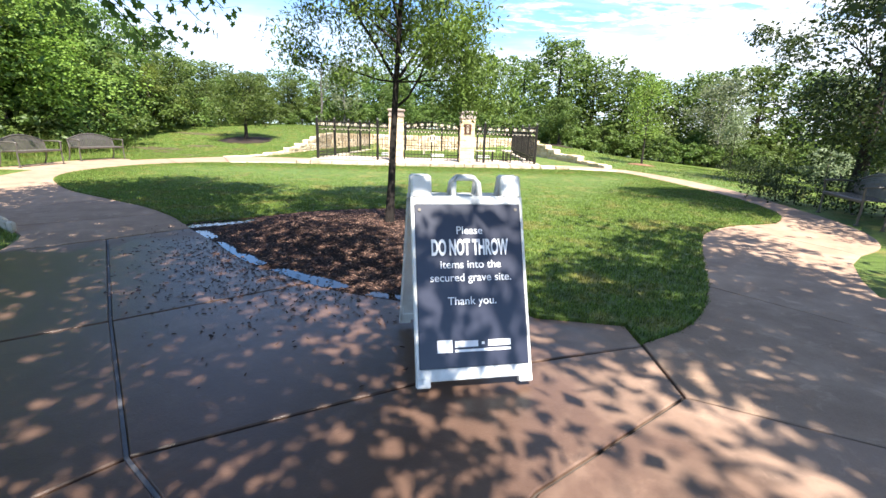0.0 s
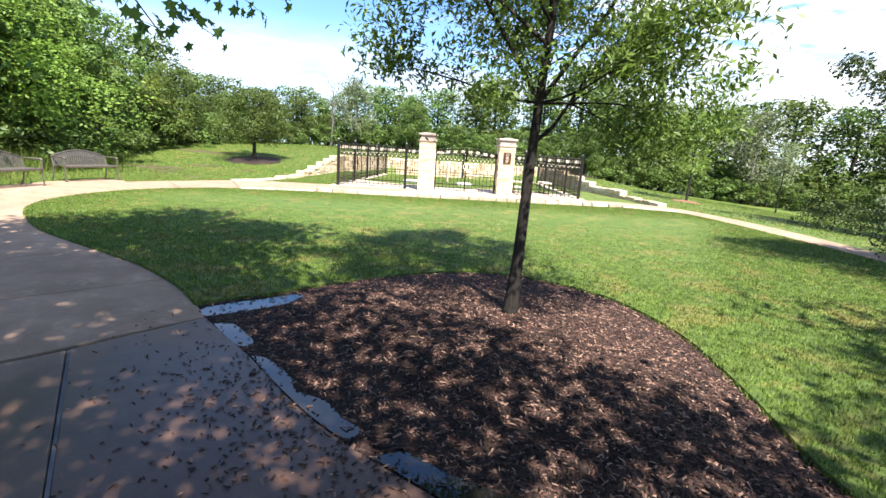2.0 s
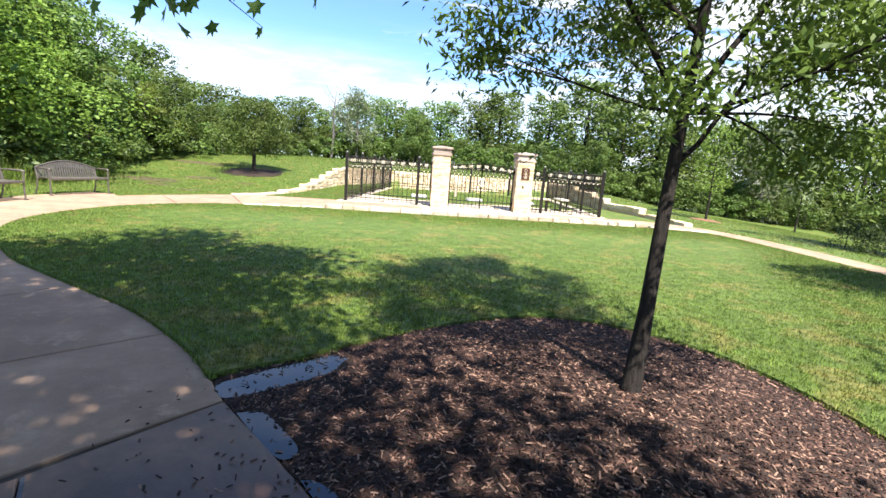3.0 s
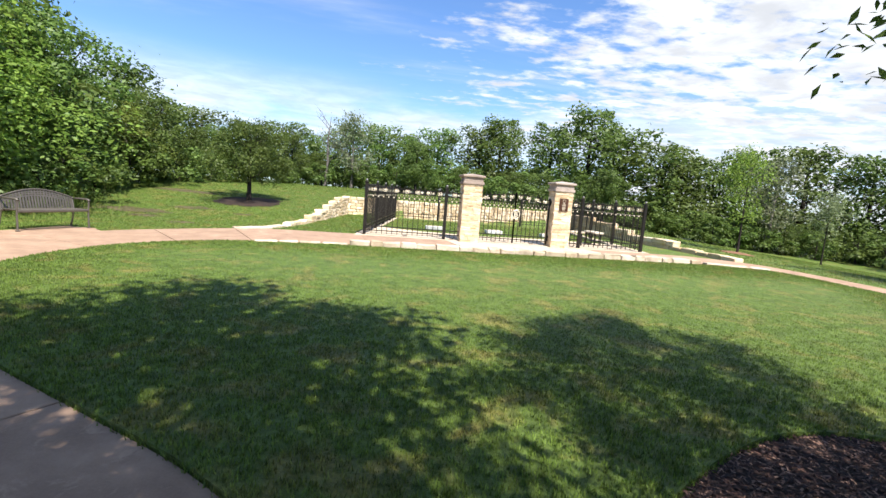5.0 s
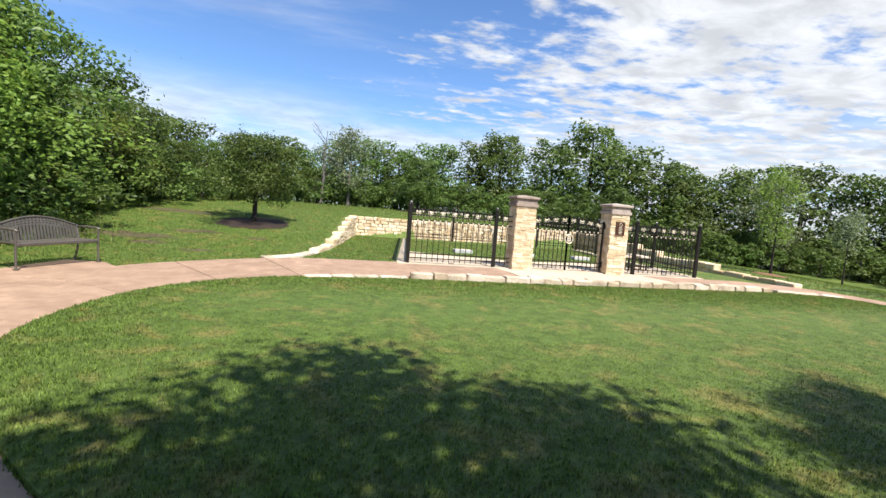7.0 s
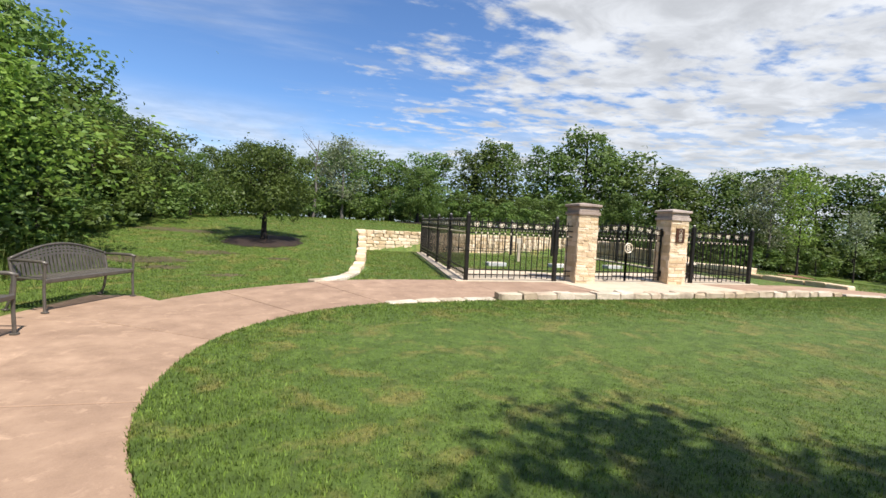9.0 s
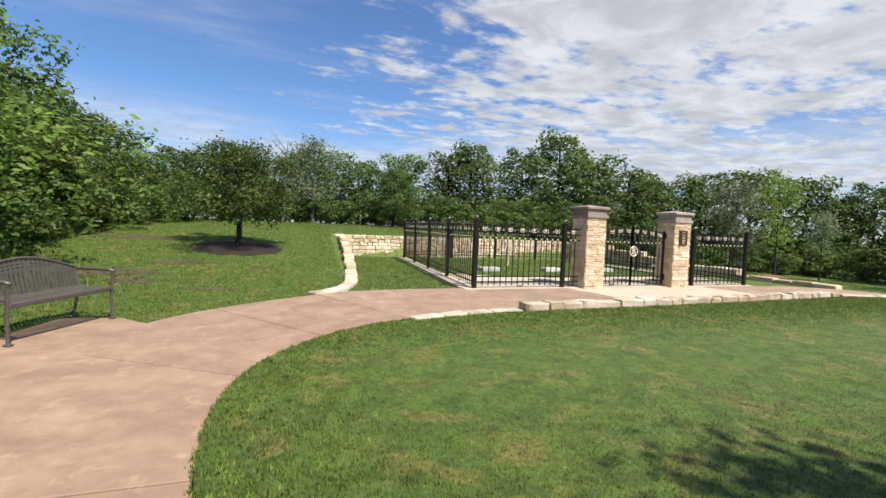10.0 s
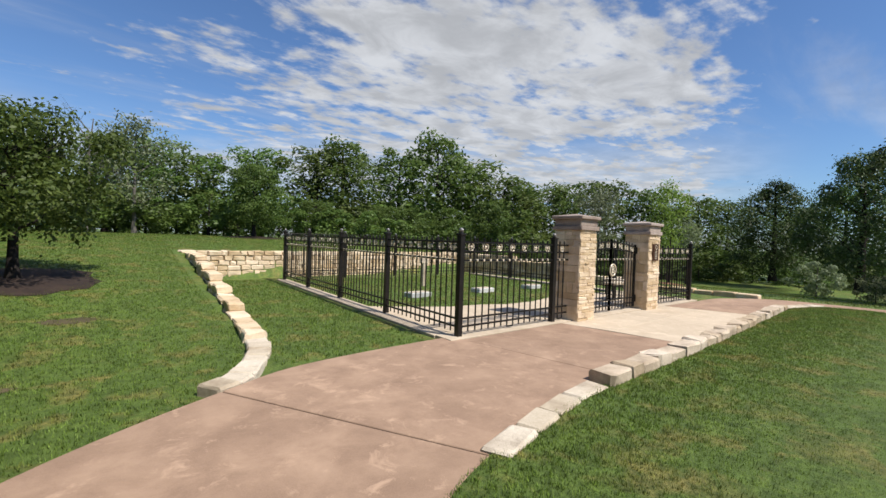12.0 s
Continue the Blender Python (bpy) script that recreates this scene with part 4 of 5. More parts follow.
gl = gate_leaf(-0.255, False)
gate_leaf(1.865, True)
medal = part("medallion", Build().tube([(1.085 + 0.120 * math.cos(t), -0.045, 0.905 + 0.120 * math.sin(t)) for t in np.linspace(0, 2 * math.pi, 25)], 0.016, 8, False).mesh("medallion", SILVER), gl, "round bronze medallion with a letter")
part("disc", Build().tube([(1.085, -0.03, 0.905), (1.085, -0.045, 0.905)], 0.116, 24).mesh("disc", IRON), medal)


def letters(text, size, mat, bold=0.0):
    cu = bpy.data.curves.new("text", "FONT")
    cu.body, cu.size, cu.align_x, cu.align_y, cu.extrude, cu.offset = text, size, "CENTER", "CENTER", 0.001, bold
    tmp = new("text", cu)
    bpy.context.view_layer.update()
    me = bpy.data.meshes.new_from_object(tmp.evaluated_get(bpy.context.evaluated_depsgraph_get()))
    bpy.data.objects.remove(tmp)
    me.materials.clear()
    me.materials.append(mat)
    return me


part("letter", letters("B", 0.22, SILVER, 0.006), medal, m=pose(1.085, -0.048, 0.905, 90, 0, 0))

# ---- inside the enclosure ----
def headstone(x, y, yaw):
    h = thing("headstone", pose(x, y, 0.05, 0, 0, yaw), "low pale grey granite headstone in the grass", "headstone", "headstones")
    part("slab", stone_mesh("slab", 0.66, 0.34, 0.13, GRANITE, int(x * 7) + 50, 0.006, 0.015), h)
    part("face", Build().prism([(-0.28, -0.12), (0.28, -0.12), (0.28, 0.12), (-0.28, 0.12)], 0.128, 0.142).mesh("face", LIMESTONE_PALE), h, "polished pale face")


for hx in (-1.1, 1.28, 3.55):
    headstone(hx, 23.2, 3)
marker = thing("stone_marker", pose(0.7, 25.2, 0.05), "slim white stone marker post with a wide head", "marker")
part("shaft", Build().box(-0.055, 0.055, -0.05, 0.05, 0, 0.72, 0.01).mesh("shaft", LIMESTONE_PALE), marker)
part("head", Build().box(-0.13, 0.13, -0.06, 0.06, 0.72, 0.92, 0.015).mesh("head", LIMESTONE_PALE), marker)


def stone_bench(x, y, yaw):
    b = thing("stone_bench", pose(x, y, 0.105, 0, 0, yaw), "small bench with a pale stone seat on dark iron legs", "bench", "benches in the enclosure")
    part("seat", Build().box(-0.42, 0.42, -0.17, 0.17, 0.40, 0.46, 0.01).mesh("seat", LIMESTONE_PALE), b)
    leg = Build().box(-0.025, 0.025, -0.13, 0.13, 0.0, 0.03).box(-0.02, 0.02, -0.12, -0.08, 0, 0.40).box(-0.02, 0.02, 0.08, 0.12, 0, 0.40).mesh("leg", IRON)
    part("leg", leg, b, m=pose(-0.33, 0, 0))
    part("leg", leg, b, m=pose(0.33, 0, 0))


stone_bench(3.15, 20.1, 0)
stone_bench(4.2, 20.6, 90)

# ---- sidewalk sign ----
def a_frame():
    s = thing("sidewalk_sign", pose(0.262, 2.815, 0.0, 0, 0, 7.0), "white plastic folding sidewalk sign with a navy notice panel", "sign")
    lean = 21.5
    for nm, turn, face in (("front_leaf", 0, True), ("back_leaf", 180, False)):
        # leaf in its own plane: x across, z up the slope, hinged at the top
        m = pose(0, 0, 1.077, 0, 0, turn) @ pose(0, 0, 0, -lean, 0, 0)
        b = Build()
        w, H = 0.315, 1.11
        b.box(-w, -w + 0.022, -0.045, 0.0, -H + 0.02, -0.11, 0.006)
        b.box(w - 0.022, w, -0.045, 0.0, -H + 0.02, -0.11, 0.006)
        b.box(-w, w, -0.042, 0.0, -H + 0.02, -H + 0.085, 0.006)
        b.box(-w, -w + 0.075, -0.047, 0.0, -H - 0.01, -H + 0.04, 0.006)
        b.box(w - 0.075, w, -0.047, 0.0, -H - 0.01, -H + 0.04, 0.006)
        b.box(-w, w, -0.042, 0.0, -0.155, -0.105, 0.006)
        b.box(-w + 0.004, -w + 0.118, -0.050, 0.0, -0.12, 0.012, 0.012)
        b.box(w - 0.118, w - 0.004, -0.050, 0.0, -0.12, 0.012, 0.012)
        b.box(-w + 0.02, w - 0.02, -0.018, -0.004, -H + 0.06, -0.13)
        for k in range(5):
            zc = -H + 0.2 + k * 0.15
            b.box(-w + 0.06, w - 0.06, -0.004, 0.012, zc, zc + 0.03, 0.004)
        leaf = part(nm, b.mesh(nm, PLASTIC), s, m=m)
        handle = Build()
        handle.tube([(-0.075, -0.025, -0.12), (-0.070, -0.025, -0.03), (-0.045, -0.025, 0.0), (0.045, -0.025, 0.0), (0.070, -0.025, -0.03), (0.075, -0.025, -0.12)], 0.016, 8)
        part("handle", handle.mesh("handle", PLASTIC, True), leaf)
        if face:
            panel = part("notice_panel", Build().box(-w + 0.018, w - 0.018, -0.048, -0.036, -H + 0.085, -0.155, 0.003).mesh("notice_panel", SIGNBLUE), leaf, "navy notice panel with white lettering")
            for txt, z, size, bold in (("Please", -0.30, 0.060, 0), ("items into the", -0.485, 0.060, 0), ("secured grave site.", -0.555, 0.060, 0), ("Thank you.", -0.680, 0.060, 0)):
                part("lettering", letters(txt, size, SIGNWHITE, 0.0002), panel, m=pose(0, -0.0495, z, 90, 0, 0))
            part("lettering", letters("DO NOT THROW", 0.090, SIGNWHITE, 0.0030), panel, m=pose(0, -0.0495, -0.395, 90, 0, 0) @ Matrix.Diagonal((0.585, 1.30, 1, 1)))
            logo = Build().box(-0.20, -0.12, -0.051, -0.048, -0.945, -0.880)
            logo.box(-0.105, 0.02, -0.051, -0.048, -0.920, -0.888).box(0.04, 0.055, -0.051, -0.048, -0.910, -0.897).box(0.075, 0.20, -0.051, -0.048, -0.920, -0.888)
            logo.box(-0.105, 0.20, -0.051, -0.048, -0.945, -0.932)
            part("printed_emblem", logo.mesh("printed_emblem", SIGNWHITE), panel)
            for bx in (-w + 0.045, w - 0.045):
                part("bolt", Build().tube([(bx, -0.045, -0.185), (bx, -0.053, -0.185)], 0.009, 10).mesh("bolt", BENCHMETAL), leaf)
        else:
            part("grey_panel", Build().box(-w + 0.02, w - 0.02, -0.048, -0.036, -H + 0.085, -0.155, 0.003).mesh("grey_panel", SIGNBLUE), leaf)
    part("sticker", Build().box(0.225, 0.300, -0.062, -0.048, 0.955, 1.01).mesh("sticker", SIGNWHITE), s)
    return s


a_frame()


# ---- park benches ----
def make_bench(mat=BENCHMETAL):
    b = thing("park_bench", pose(0, 0, 0), "bronze steel slatted park bench with an arched back", "bench", "park benches")
    L = 1.44
    back = lambda x: 0.665 + 0.165 * math.cos(math.pi * x / L)
    crest = lambda x: 0.55 + 0.13 * math.cos(math.pi * x / L)
    lean = lambda z: 0.46 + 0.20 * max(0, z - 0.43)
    part("seat_front_rail", Build().box(-L / 2, L / 2, -0.01, 0.03, 0.375, 0.435, 0.012).mesh("seat_front_rail", mat), b)
    part("seat_back_rail", Build().box(-L / 2, L / 2, 0.43, 0.46, 0.38, 0.42, 0.008).mesh("seat_back_rail", mat), b)
    slat = Build().box(-0.019, 0.019, 0.0, 0.45, 0.415, 0.428, 0.003).mesh("seat_slat", mat)
    n = 25
    for i in range(n):
        part("seat_slat", slat, b, m=pose(-L / 2 + 0.04 + i * (L - 0.08) / (n - 1), 0, 0))
    top = [(-L / 2 + L * k / 24, lean(back(-L / 2 + L * k / 24)), back(-L / 2 + L * k / 24)) for k in range(25)]
    part("back_arch", Build().tube(top, 0.017, 8).mesh("back_arch", mat, True), b)
    for i in range(n):
        x = -L / 2 + 0.04 + i * (L - 0.08) / (n - 1)
        h = crest(x) + 0.01
        v = Build()
        for z0, z1 in ((0.43, (0.43 + h) / 2), ((0.43 + h) / 2, h)):
            y0, y1 = lean(z0), lean(z1)
            v.add([(x + sx * 0.019, y0 + d, z0) for sx in (-1, 1) for d in (-0.004, 0.004)] + [(x + sx * 0.019, y1 + d, z1) for sx in (-1, 1) for d in (-0.004, 0.004)],
                  [(0, 2, 6, 4), (1, 5, 7, 3), (0, 4, 5, 1), (2, 3, 7, 6)])
        part("back_slat", v.mesh("back_slat", mat), b)
    band = Build()
    cols = 48
    for i in range(cols):
        x0, x1 = -L / 2 + L * i / cols, -L / 2 + L * (i + 1) / cols
        for lo, hi in ((0.0, 0.22), (0.32, 0.48), (0.58, 0.74), (0.84, 1.0)) if i % 2 else ((0.0, 1.0),):
            q = [(x, crest(x) + (back(x) - crest(x)) * k) for x, k in ((x0, lo), (x1, lo), (x1, hi), (x0, hi))]
            band.add([(x, lean(z) - 0.003, z) for x, z in q] + [(x, lean(z) + 0.003, z) for x, z in q], [(0, 1, 2, 3), (7, 6, 5, 4), (0, 4, 5, 1), (1, 5, 6, 2), (2, 6, 7, 3), (3, 7, 4, 0)])
    part("crest_panel", band.mesh("crest_panel", mat), b, "pierced crest panel under the arch")
    for sx in (-1, 1):
        x = sx * L / 2
        part("front_leg", Build().tube([(x, 0.0, 0.0), (x, 0.015, 0.3), (x, 0.0, 0.64)], 0.019, 8).box(x - 0.03, x + 0.03, -0.035, 0.035, 0, 0.02, 0.004).mesh("front_leg", mat), b)
        part("rear_leg", Build().tube([(x, 0.56, 0.0), (x, 0.50, 0.12), (x, 0.45, 0.40), (x, lean(0.66), 0.68)], 0.019, 8).box(x - 0.03, x + 0.03, 0.525, 0.595, 0, 0.02, 0.004).mesh("rear_leg", mat), b)
        part("armrest", Build().tube([(x, -0.03, 0.63), (x, 0.05, 0.65), (x, 0.30, 0.655), (x, lean(0.66), 0.645)], [0.018, 0.022, 0.022, 0.016], 8).mesh("armrest", mat, True), b)
    return b


bench0 = make_bench()
bench0.matrix_world = pose(-10.16, 16.44, 0.018, 0, 0, 67.5)
copy_thing(bench0, pose(-10.25, 13.95, 0.015, 0, 0, 86))
copy_thing(bench0, pose(7.75, 8.0, 0.0, 0, 0, -112))
copy_thing(bench0, pose(7.0, 6.35, 0.0, 0, 0, -132))


# ---- trees ----
def leaf_cloud(centres, sigmas, per, size, seed, droop=0.0, flat=0.75, wide=0.27):
    """Small folded leaves round clump centres: (verts, quads) with four corners a leaf."""
    r = np.random.default_rng(seed)
    c = np.repeat(np.asarray(centres), per, 0)
    s = np.repeat(np.asarray(sigmas), per, 0)[:, None]
    n = len(c)
    p = c + r.normal(0, 1, (n, 3)) * s * np.array([1, 1, flat])
    d = r.normal(0, 1, (n, 3)) + np.array([0, 0, -droop])
    d /= np.linalg.norm(d, axis=1)[:, None]
    up = r.normal(0, 0.6, (n, 3)) + np.array([0, 0, 1.0])
    w = np.cross(d, up)
    w /= np.maximum(np.linalg.norm(w, axis=1)[:, None], 1e-6)
    nrm = np.cross(w, d)
    ln = (size * r.uniform(0.65, 1.35, n))[:, None]
    a, b = p - d * ln * 0.5, p + d * ln * 0.5
    m1, m2 = p + w * ln * wide + nrm * ln * 0.08, p - w * ln * wide + nrm * ln * 0.08
    v = np.stack([a, m1, b, m2], 1).reshape(-1, 3)
    return v, np.arange(n * 4).reshape(-1, 4)


def lobe_cloud(lobes, per, size, seed, wide=0.27):
    """Leaves over rounded boughs: each lobe (x, y, z, radius) is a loose shell, open below."""
    r = np.random.default_rng(seed)
    lb = np.repeat(np.asarray(lobes), per, 0)
    n = len(lb)
    u = r.normal(0, 1, (n, 3)) + np.array([0, 0, 0.45])
    u /= np.linalg.norm(u, axis=1)[:, None]
    knob = 1.0 + 0.22 * np.sin(5.0 * u[:, 0] + 9.1 * lb[:, 0]) * np.sin(5.0 * u[:, 1] + 7.3 * lb[:, 1]) + 0.12 * np.sin(11 * u[:, 2] + 13 * lb[:, 2])
    rad = lb[:, 3] * knob * (1.0 - 0.42 * r.uniform(0, 1, n) ** 2.2 + 0.14 * np.maximum(r.normal(0, 1, n), 0) ** 2)
    p = lb[:, :3] + u * rad[:, None] * np.array([1, 1, 0.78])
    nrm = u + r.normal(0, 0.55, (n, 3)) + np.array([0, 0, 0.25])
    nrm /= np.linalg.norm(nrm, axis=1)[:, None]
    d = np.cross(nrm, r.normal(0, 1, (n, 3)))
    d /= np.maximum(np.linalg.norm(d, axis=1)[:, None], 1e-6)
    w = np.cross(nrm, d)
    ln = (size * r.uniform(0.65, 1.35, n))[:, None]
    v = np.stack([p - d * ln * 0.5, p + w * ln * wide + nrm * ln * 0.08, p + d * ln * 0.5, p - w * ln * wide + nrm * ln * 0.08], 1).reshape(-1, 3)
    return v, np.arange(n * 4).reshape(-1, 4)


def limb(b, p, d, length, r, rnd, levels, tips, bend=0.25, seg=7):
    """A bent tapering limb with side limbs; collects the tips."""
    pts, radii = [Vector(p)], [r]
    d = Vector(d).normalized()
    steps = 5
    for i in range(steps):
        d = (d + Vector((rnd.uniform(-bend, bend), rnd.uniform(-bend, bend), rnd.uniform(-bend * 0.5, bend * 0.8)))).normalized()
        pts.append(pts[-1] + d * length / steps)
        radii.append(r * (1 - 0.75 * (i + 1) / steps))
    b.tube(pts, radii, seg, False)
    tips.append((pts[-1], length))
    tips.append((pts[-2], length))
    if levels:
        for k in range(rnd.choice((3, 4, 4))):
            i = rnd.choice((2, 3, 3, 4, 4))
            side = Vector((rnd.uniform(-1, 1), rnd.uniform(-1, 1), rnd.uniform(-0.3, 0.6))).normalized()
            limb(b, pts[i], d * 0.6 + side * 0.9, length * rnd.uniform(0.45, 0.7), radii[i] * 0.7, rnd, levels - 1, tips, bend, max(4, seg - 2))


def build_tree(name, seed, height, crown_r, clear, trunk_r, leaf, leaf_mat, bark, n_clumps, per, sigma, label, lean=(0, 0), group="", bottom_heavy=1.0, spread=0.45, forks=0, lobes=0):
    rnd = random.Random(seed)
    t = thing(name, pose(0, 0, 0), label, "tree", group)
    b, tips = Build(), []
    pts, radii = [], []
    for i in range(9):
        k = i / 8
        k *= 0.94 if lobes else 1.0
        pts.append((lean[0] * k + rnd.uniform(-0.02, 0.02) * height * 0.2 * k, lean[1] * k + rnd.uniform(-0.02, 0.02) * height * 0.2 * k, height * 0.9 * k))
        radii.append(trunk_r * (1.35 if i == 0 else 1.0) * (1 - 0.86 * k))
    b.tube(pts, radii, 10, False)
    arms = 4 if height < 2.5 else 10
    for i in range(arms):
        k = clear / height + (0.95 - clear / height) * (i + rnd.uniform(0, 0.8)) / arms
        j = min(int(k / 0.9 * 8), 7)
        f = k / 0.9 * 8 - j
        p = Vector(pts[j]).lerp(Vector(pts[j + 1]), min(f, 1))
        a = rnd.uniform(0, 2 * math.pi) if i else 0.3
        prof = math.sin(math.pi * min(max((k - clear / height) / (1 - clear / height) * 0.82 + 0.16, 0), 1))
        lb = Build() if forks else b
        limb(lb, p, (math.cos(a), math.sin(a), rnd.uniform(0.25, 0.75)), crown_r * (0.35 + spread * 1.2 * prof) * (0.62 if lobes else 1.0), trunk_r * 0.42 * (1 - 0.5 * k), rnd, 1, tips)
        if forks:
            part("branch", lb.mesh("branch", bark, True), t)
    for i in range(forks):
        a = (0.15, 2.9, 1.5, 4.4)[i % 4]
        j = 3 + i // 2
        fb = Build()
        limb(fb, pts[j], (math.cos(a) * 0.55, math.sin(a) * 0.55, 1.0), crown_r * 1.35, radii[j] * 0.62, rnd, 1, tips, 0.13)
        part("branch", fb.mesh("branch", bark, True), t)
    for i in range(forks + 1 if forks else 0):
        a = 0.1 + i * 1.27
        fb = Build()
        limb(fb, pts[3 + i % 2], (math.cos(a), math.sin(a), 0.12), crown_r * (0.62 if i % 2 else 0.72), radii[3] * 0.34, rnd, 1, tips, 0.2)
        part("branch", fb.mesh("branch", bark, True), t)
    part("trunk", b.mesh("trunk", bark, True), t)
    cz0, cz1 = clear, height
    cen, sig = [], []
    while lobes and len(cen) < lobes:
        # boughs spread over the outline, most of them outside
        u = (len(cen) + rnd.random()) / lobes
        z = cz0 + (cz1 - cz0) * (0.06 + 0.86 * u)
        prof = max(math.sin(math.pi * (0.20 + 0.74 * u)), 0.10) ** (0.75 / bottom_heavy)
        a = 2.399963 * len(cen) + rnd.uniform(-0.5, 0.5)
        big = crown_r * rnd.uniform(0.16, 0.36) * (1.0 - 0.30 * u)
        rr = max(crown_r * prof * rnd.uniform(0.48, 1.10) * (0.84 + 0.26 * math.sin(2 * a + seed) * math.cos(4 * u + seed)) - big * 0.5, 0.0)
        k = min(z / (height * 0.9), 1)
        cen.append((lean[0] * k + rr * math.cos(a), lean[1] * k + rr * math.sin(a), z - big * 0.2, big))
    if lobes:
        v, f = lobe_cloud(cen, per, leaf, seed + 5)
        part("crown", big_mesh("crown", v, f, leaf_mat), t)
        return t
    while len(cen) < n_clumps:
        if tips and rnd.random() < (0.80 if forks else 0.55):
            p, ln = tips[rnd.randrange(len(tips))]
            q = p + Vector((rnd.gauss(0, 0.16), rnd.gauss(0, 0.16), rnd.gauss(0.04, 0.12))) * crown_r * 0.6
        else:
            u = rnd.random() ** 0.8
            z = cz0 + (cz1 - cz0) * u
            prof = max(math.sin(math.pi * (0.18 + 0.78 * u)), 0.05) ** (0.75 / bottom_heavy)
            a = rnd.uniform(0, 2 * math.pi)
            rr = crown_r * prof * math.sqrt(rnd.uniform(0.25, 1.0)) * (0.80 + 0.30 * math.sin(3 * a + seed) * math.sin(5 * u + seed))
            k = min(z / (height * 0.9), 1)
            q = Vector((lean[0] * k + rr * math.cos(a), lean[1] * k + rr * math.sin(a), z))
        if q.z < cz0 * 0.75 or q.z > height * 1.04:
            continue
        cen.append(tuple(q))
        sig.append(sigma * rnd.uniform(0.6, 1.3))
    v, f = leaf_cloud(cen, sig, per, leaf, seed + 5, 0.25, 0.75, 0.18 if forks else 0.27)
    part("crown", big_mesh("crown", v, f, leaf_mat), t)
    return t


# the young tree in the mulch bed
mulch_tree = build_tree("young_oak", 12, 5.45, 1.58, 1.50, 0.054, 0.058, LEAF_YOUNG, BARK, 600, 100, 0.115, "young oak with a slim dark trunk in bark mulch", lean=(0.22, 0.10), spread=0.6, forks=4, bottom_heavy=1.6)
mulch_tree.matrix_world = pose(-0.31, 6.28, 0.06)

# shade trees that stand beside and behind the walk
def shade_tree(seed, x, y, h, r, clear, label, leaf_mat=LEAF_OAK, n=330, per=48, leaf=0.13, lean=(0, 0), lobes=44):
    t = build_tree("shade_oak", seed, h, r, clear, 0.20, leaf, leaf_mat, BARK, n, per, 0.30, label, lean=lean, group="shade oaks", lobes=lobes)
    t.matrix_world = pose(x, y, max(ground_z(x, y) - 0.05, -0.3))
    return t


overhang = shade_tree(31, -6.4, 3.2, 8.6, 3.5, 3.9, "tall broad-leaved tree overhanging the damp plaza", lean=(3.0, 1.8), per=300, leaf=0.17, lobes=46)


def hanging_branch(tree, start, ends, seed):
    """Drooping twigs with large lobed leaves below the crown, as two parts of the tree."""
    r = random.Random(seed)
    base = tree.matrix_world.translation
    tw, v, f = Build(), [], []
    star = [(0, -0.5), (0.16, -0.28), (0.46, -0.20), (0.24, 0.02), (0.34, 0.30), (0.10, 0.20), (0, 0.5), (-0.10, 0.20), (-0.34, 0.30), (-0.24, 0.02), (-0.46, -0.20), (-0.16, -0.28)]
    for end in ends:
        p0, p3 = Vector(start), Vector(end)
        p1 = p0.lerp(p3, 0.35) + Vector((0, 0, 0.35))
        p2 = p0.lerp(p3, 0.80) + Vector((0, 0, 0.28))
        pts = []
        for k in range(13):
            t = k / 12
            pts.append(p0 * (1 - t) ** 3 + p1 * 3 * t * (1 - t) ** 2 + p2 * 3 * t * t * (1 - t) + p3 * t ** 3)
        tw.tube([tuple(p - base) for p in pts], [0.016 * (1 - 0.85 * k / 12) + 0.002 for k in range(13)], 6, False)
        for k in range(5, 13):
            for _ in range(9):
                q = pts[k] + Vector((r.gauss(0, 0.12), r.gauss(0, 0.12), r.uniform(-0.16, 0.05)))
                yaw, tilt = r.uniform(0, 6.283), r.gauss(0.35, 0.35)
                side = Vector((math.cos(yaw), math.sin(yaw), r.gauss(0, 0.25))).normalized()
                out = Vector((-math.sin(yaw), math.cos(yaw), 0))
                down = (Vector((0, 0, -1)) * math.cos(tilt) + out * math.sin(tilt)).normalized()
                fold = side.cross(down)
                ln = r.uniform(0.08, 0.135)
                n0 = len(v)
                v.append(tuple(q - base))
                for sx, sy in star:
                    v.append(tuple(q - base + side * sx * ln + down * sy * ln + fold * abs(sx) * ln * 0.25))
                f += [(n0, n0 + 1 + i, n0 + 1 + (i + 1) % len(star)) for i in range(len(star))]
                if _ < 2:
                    tw.tube([tuple(pts[k] - base), tuple(q - base - down * ln * 0.45)], [0.003, 0.0015], 4, False)
    part("twigs", tw.mesh("twigs", BARK, True), tree)
    part("hanging_leaves", Build().add(v, f).mesh("hanging_leaves", LEAF_OAK), tree)


hanging_branch(overhang, (-5.0, 4.6, 4.3), [(-4.1, 5.35, 2.33), (-3.75, 5.75, 2.53), (-3.45, 5.6, 2.33), (-3.1, 6.2, 2.2), (-2.85, 6.35, 2.26), (-2.6, 6.45, 2.53), (-2.35, 6.6, 2.7), (-3.3, 6.1, 2.58), (-3.9, 5.2, 2.58), (-4.6, 5.1, 2.23)], 17)
# two unseen oaks, placed only to throw dappled shade on plaza and path
shade_tree(32, -0.1, -2.0, 9.0, 4.0, 3.4, "unseen tall oak added to shade the plaza", per=285, leaf=0.165, lean=(-2.6, 3.65), lobes=84)
shade_tree(33, 7.2, -0.7, 8.3, 3.8, 3.4, "unseen oak added to shade the footpath junction", per=270, leaf=0.165, lean=(-3.0, -0.5), lobes=70)
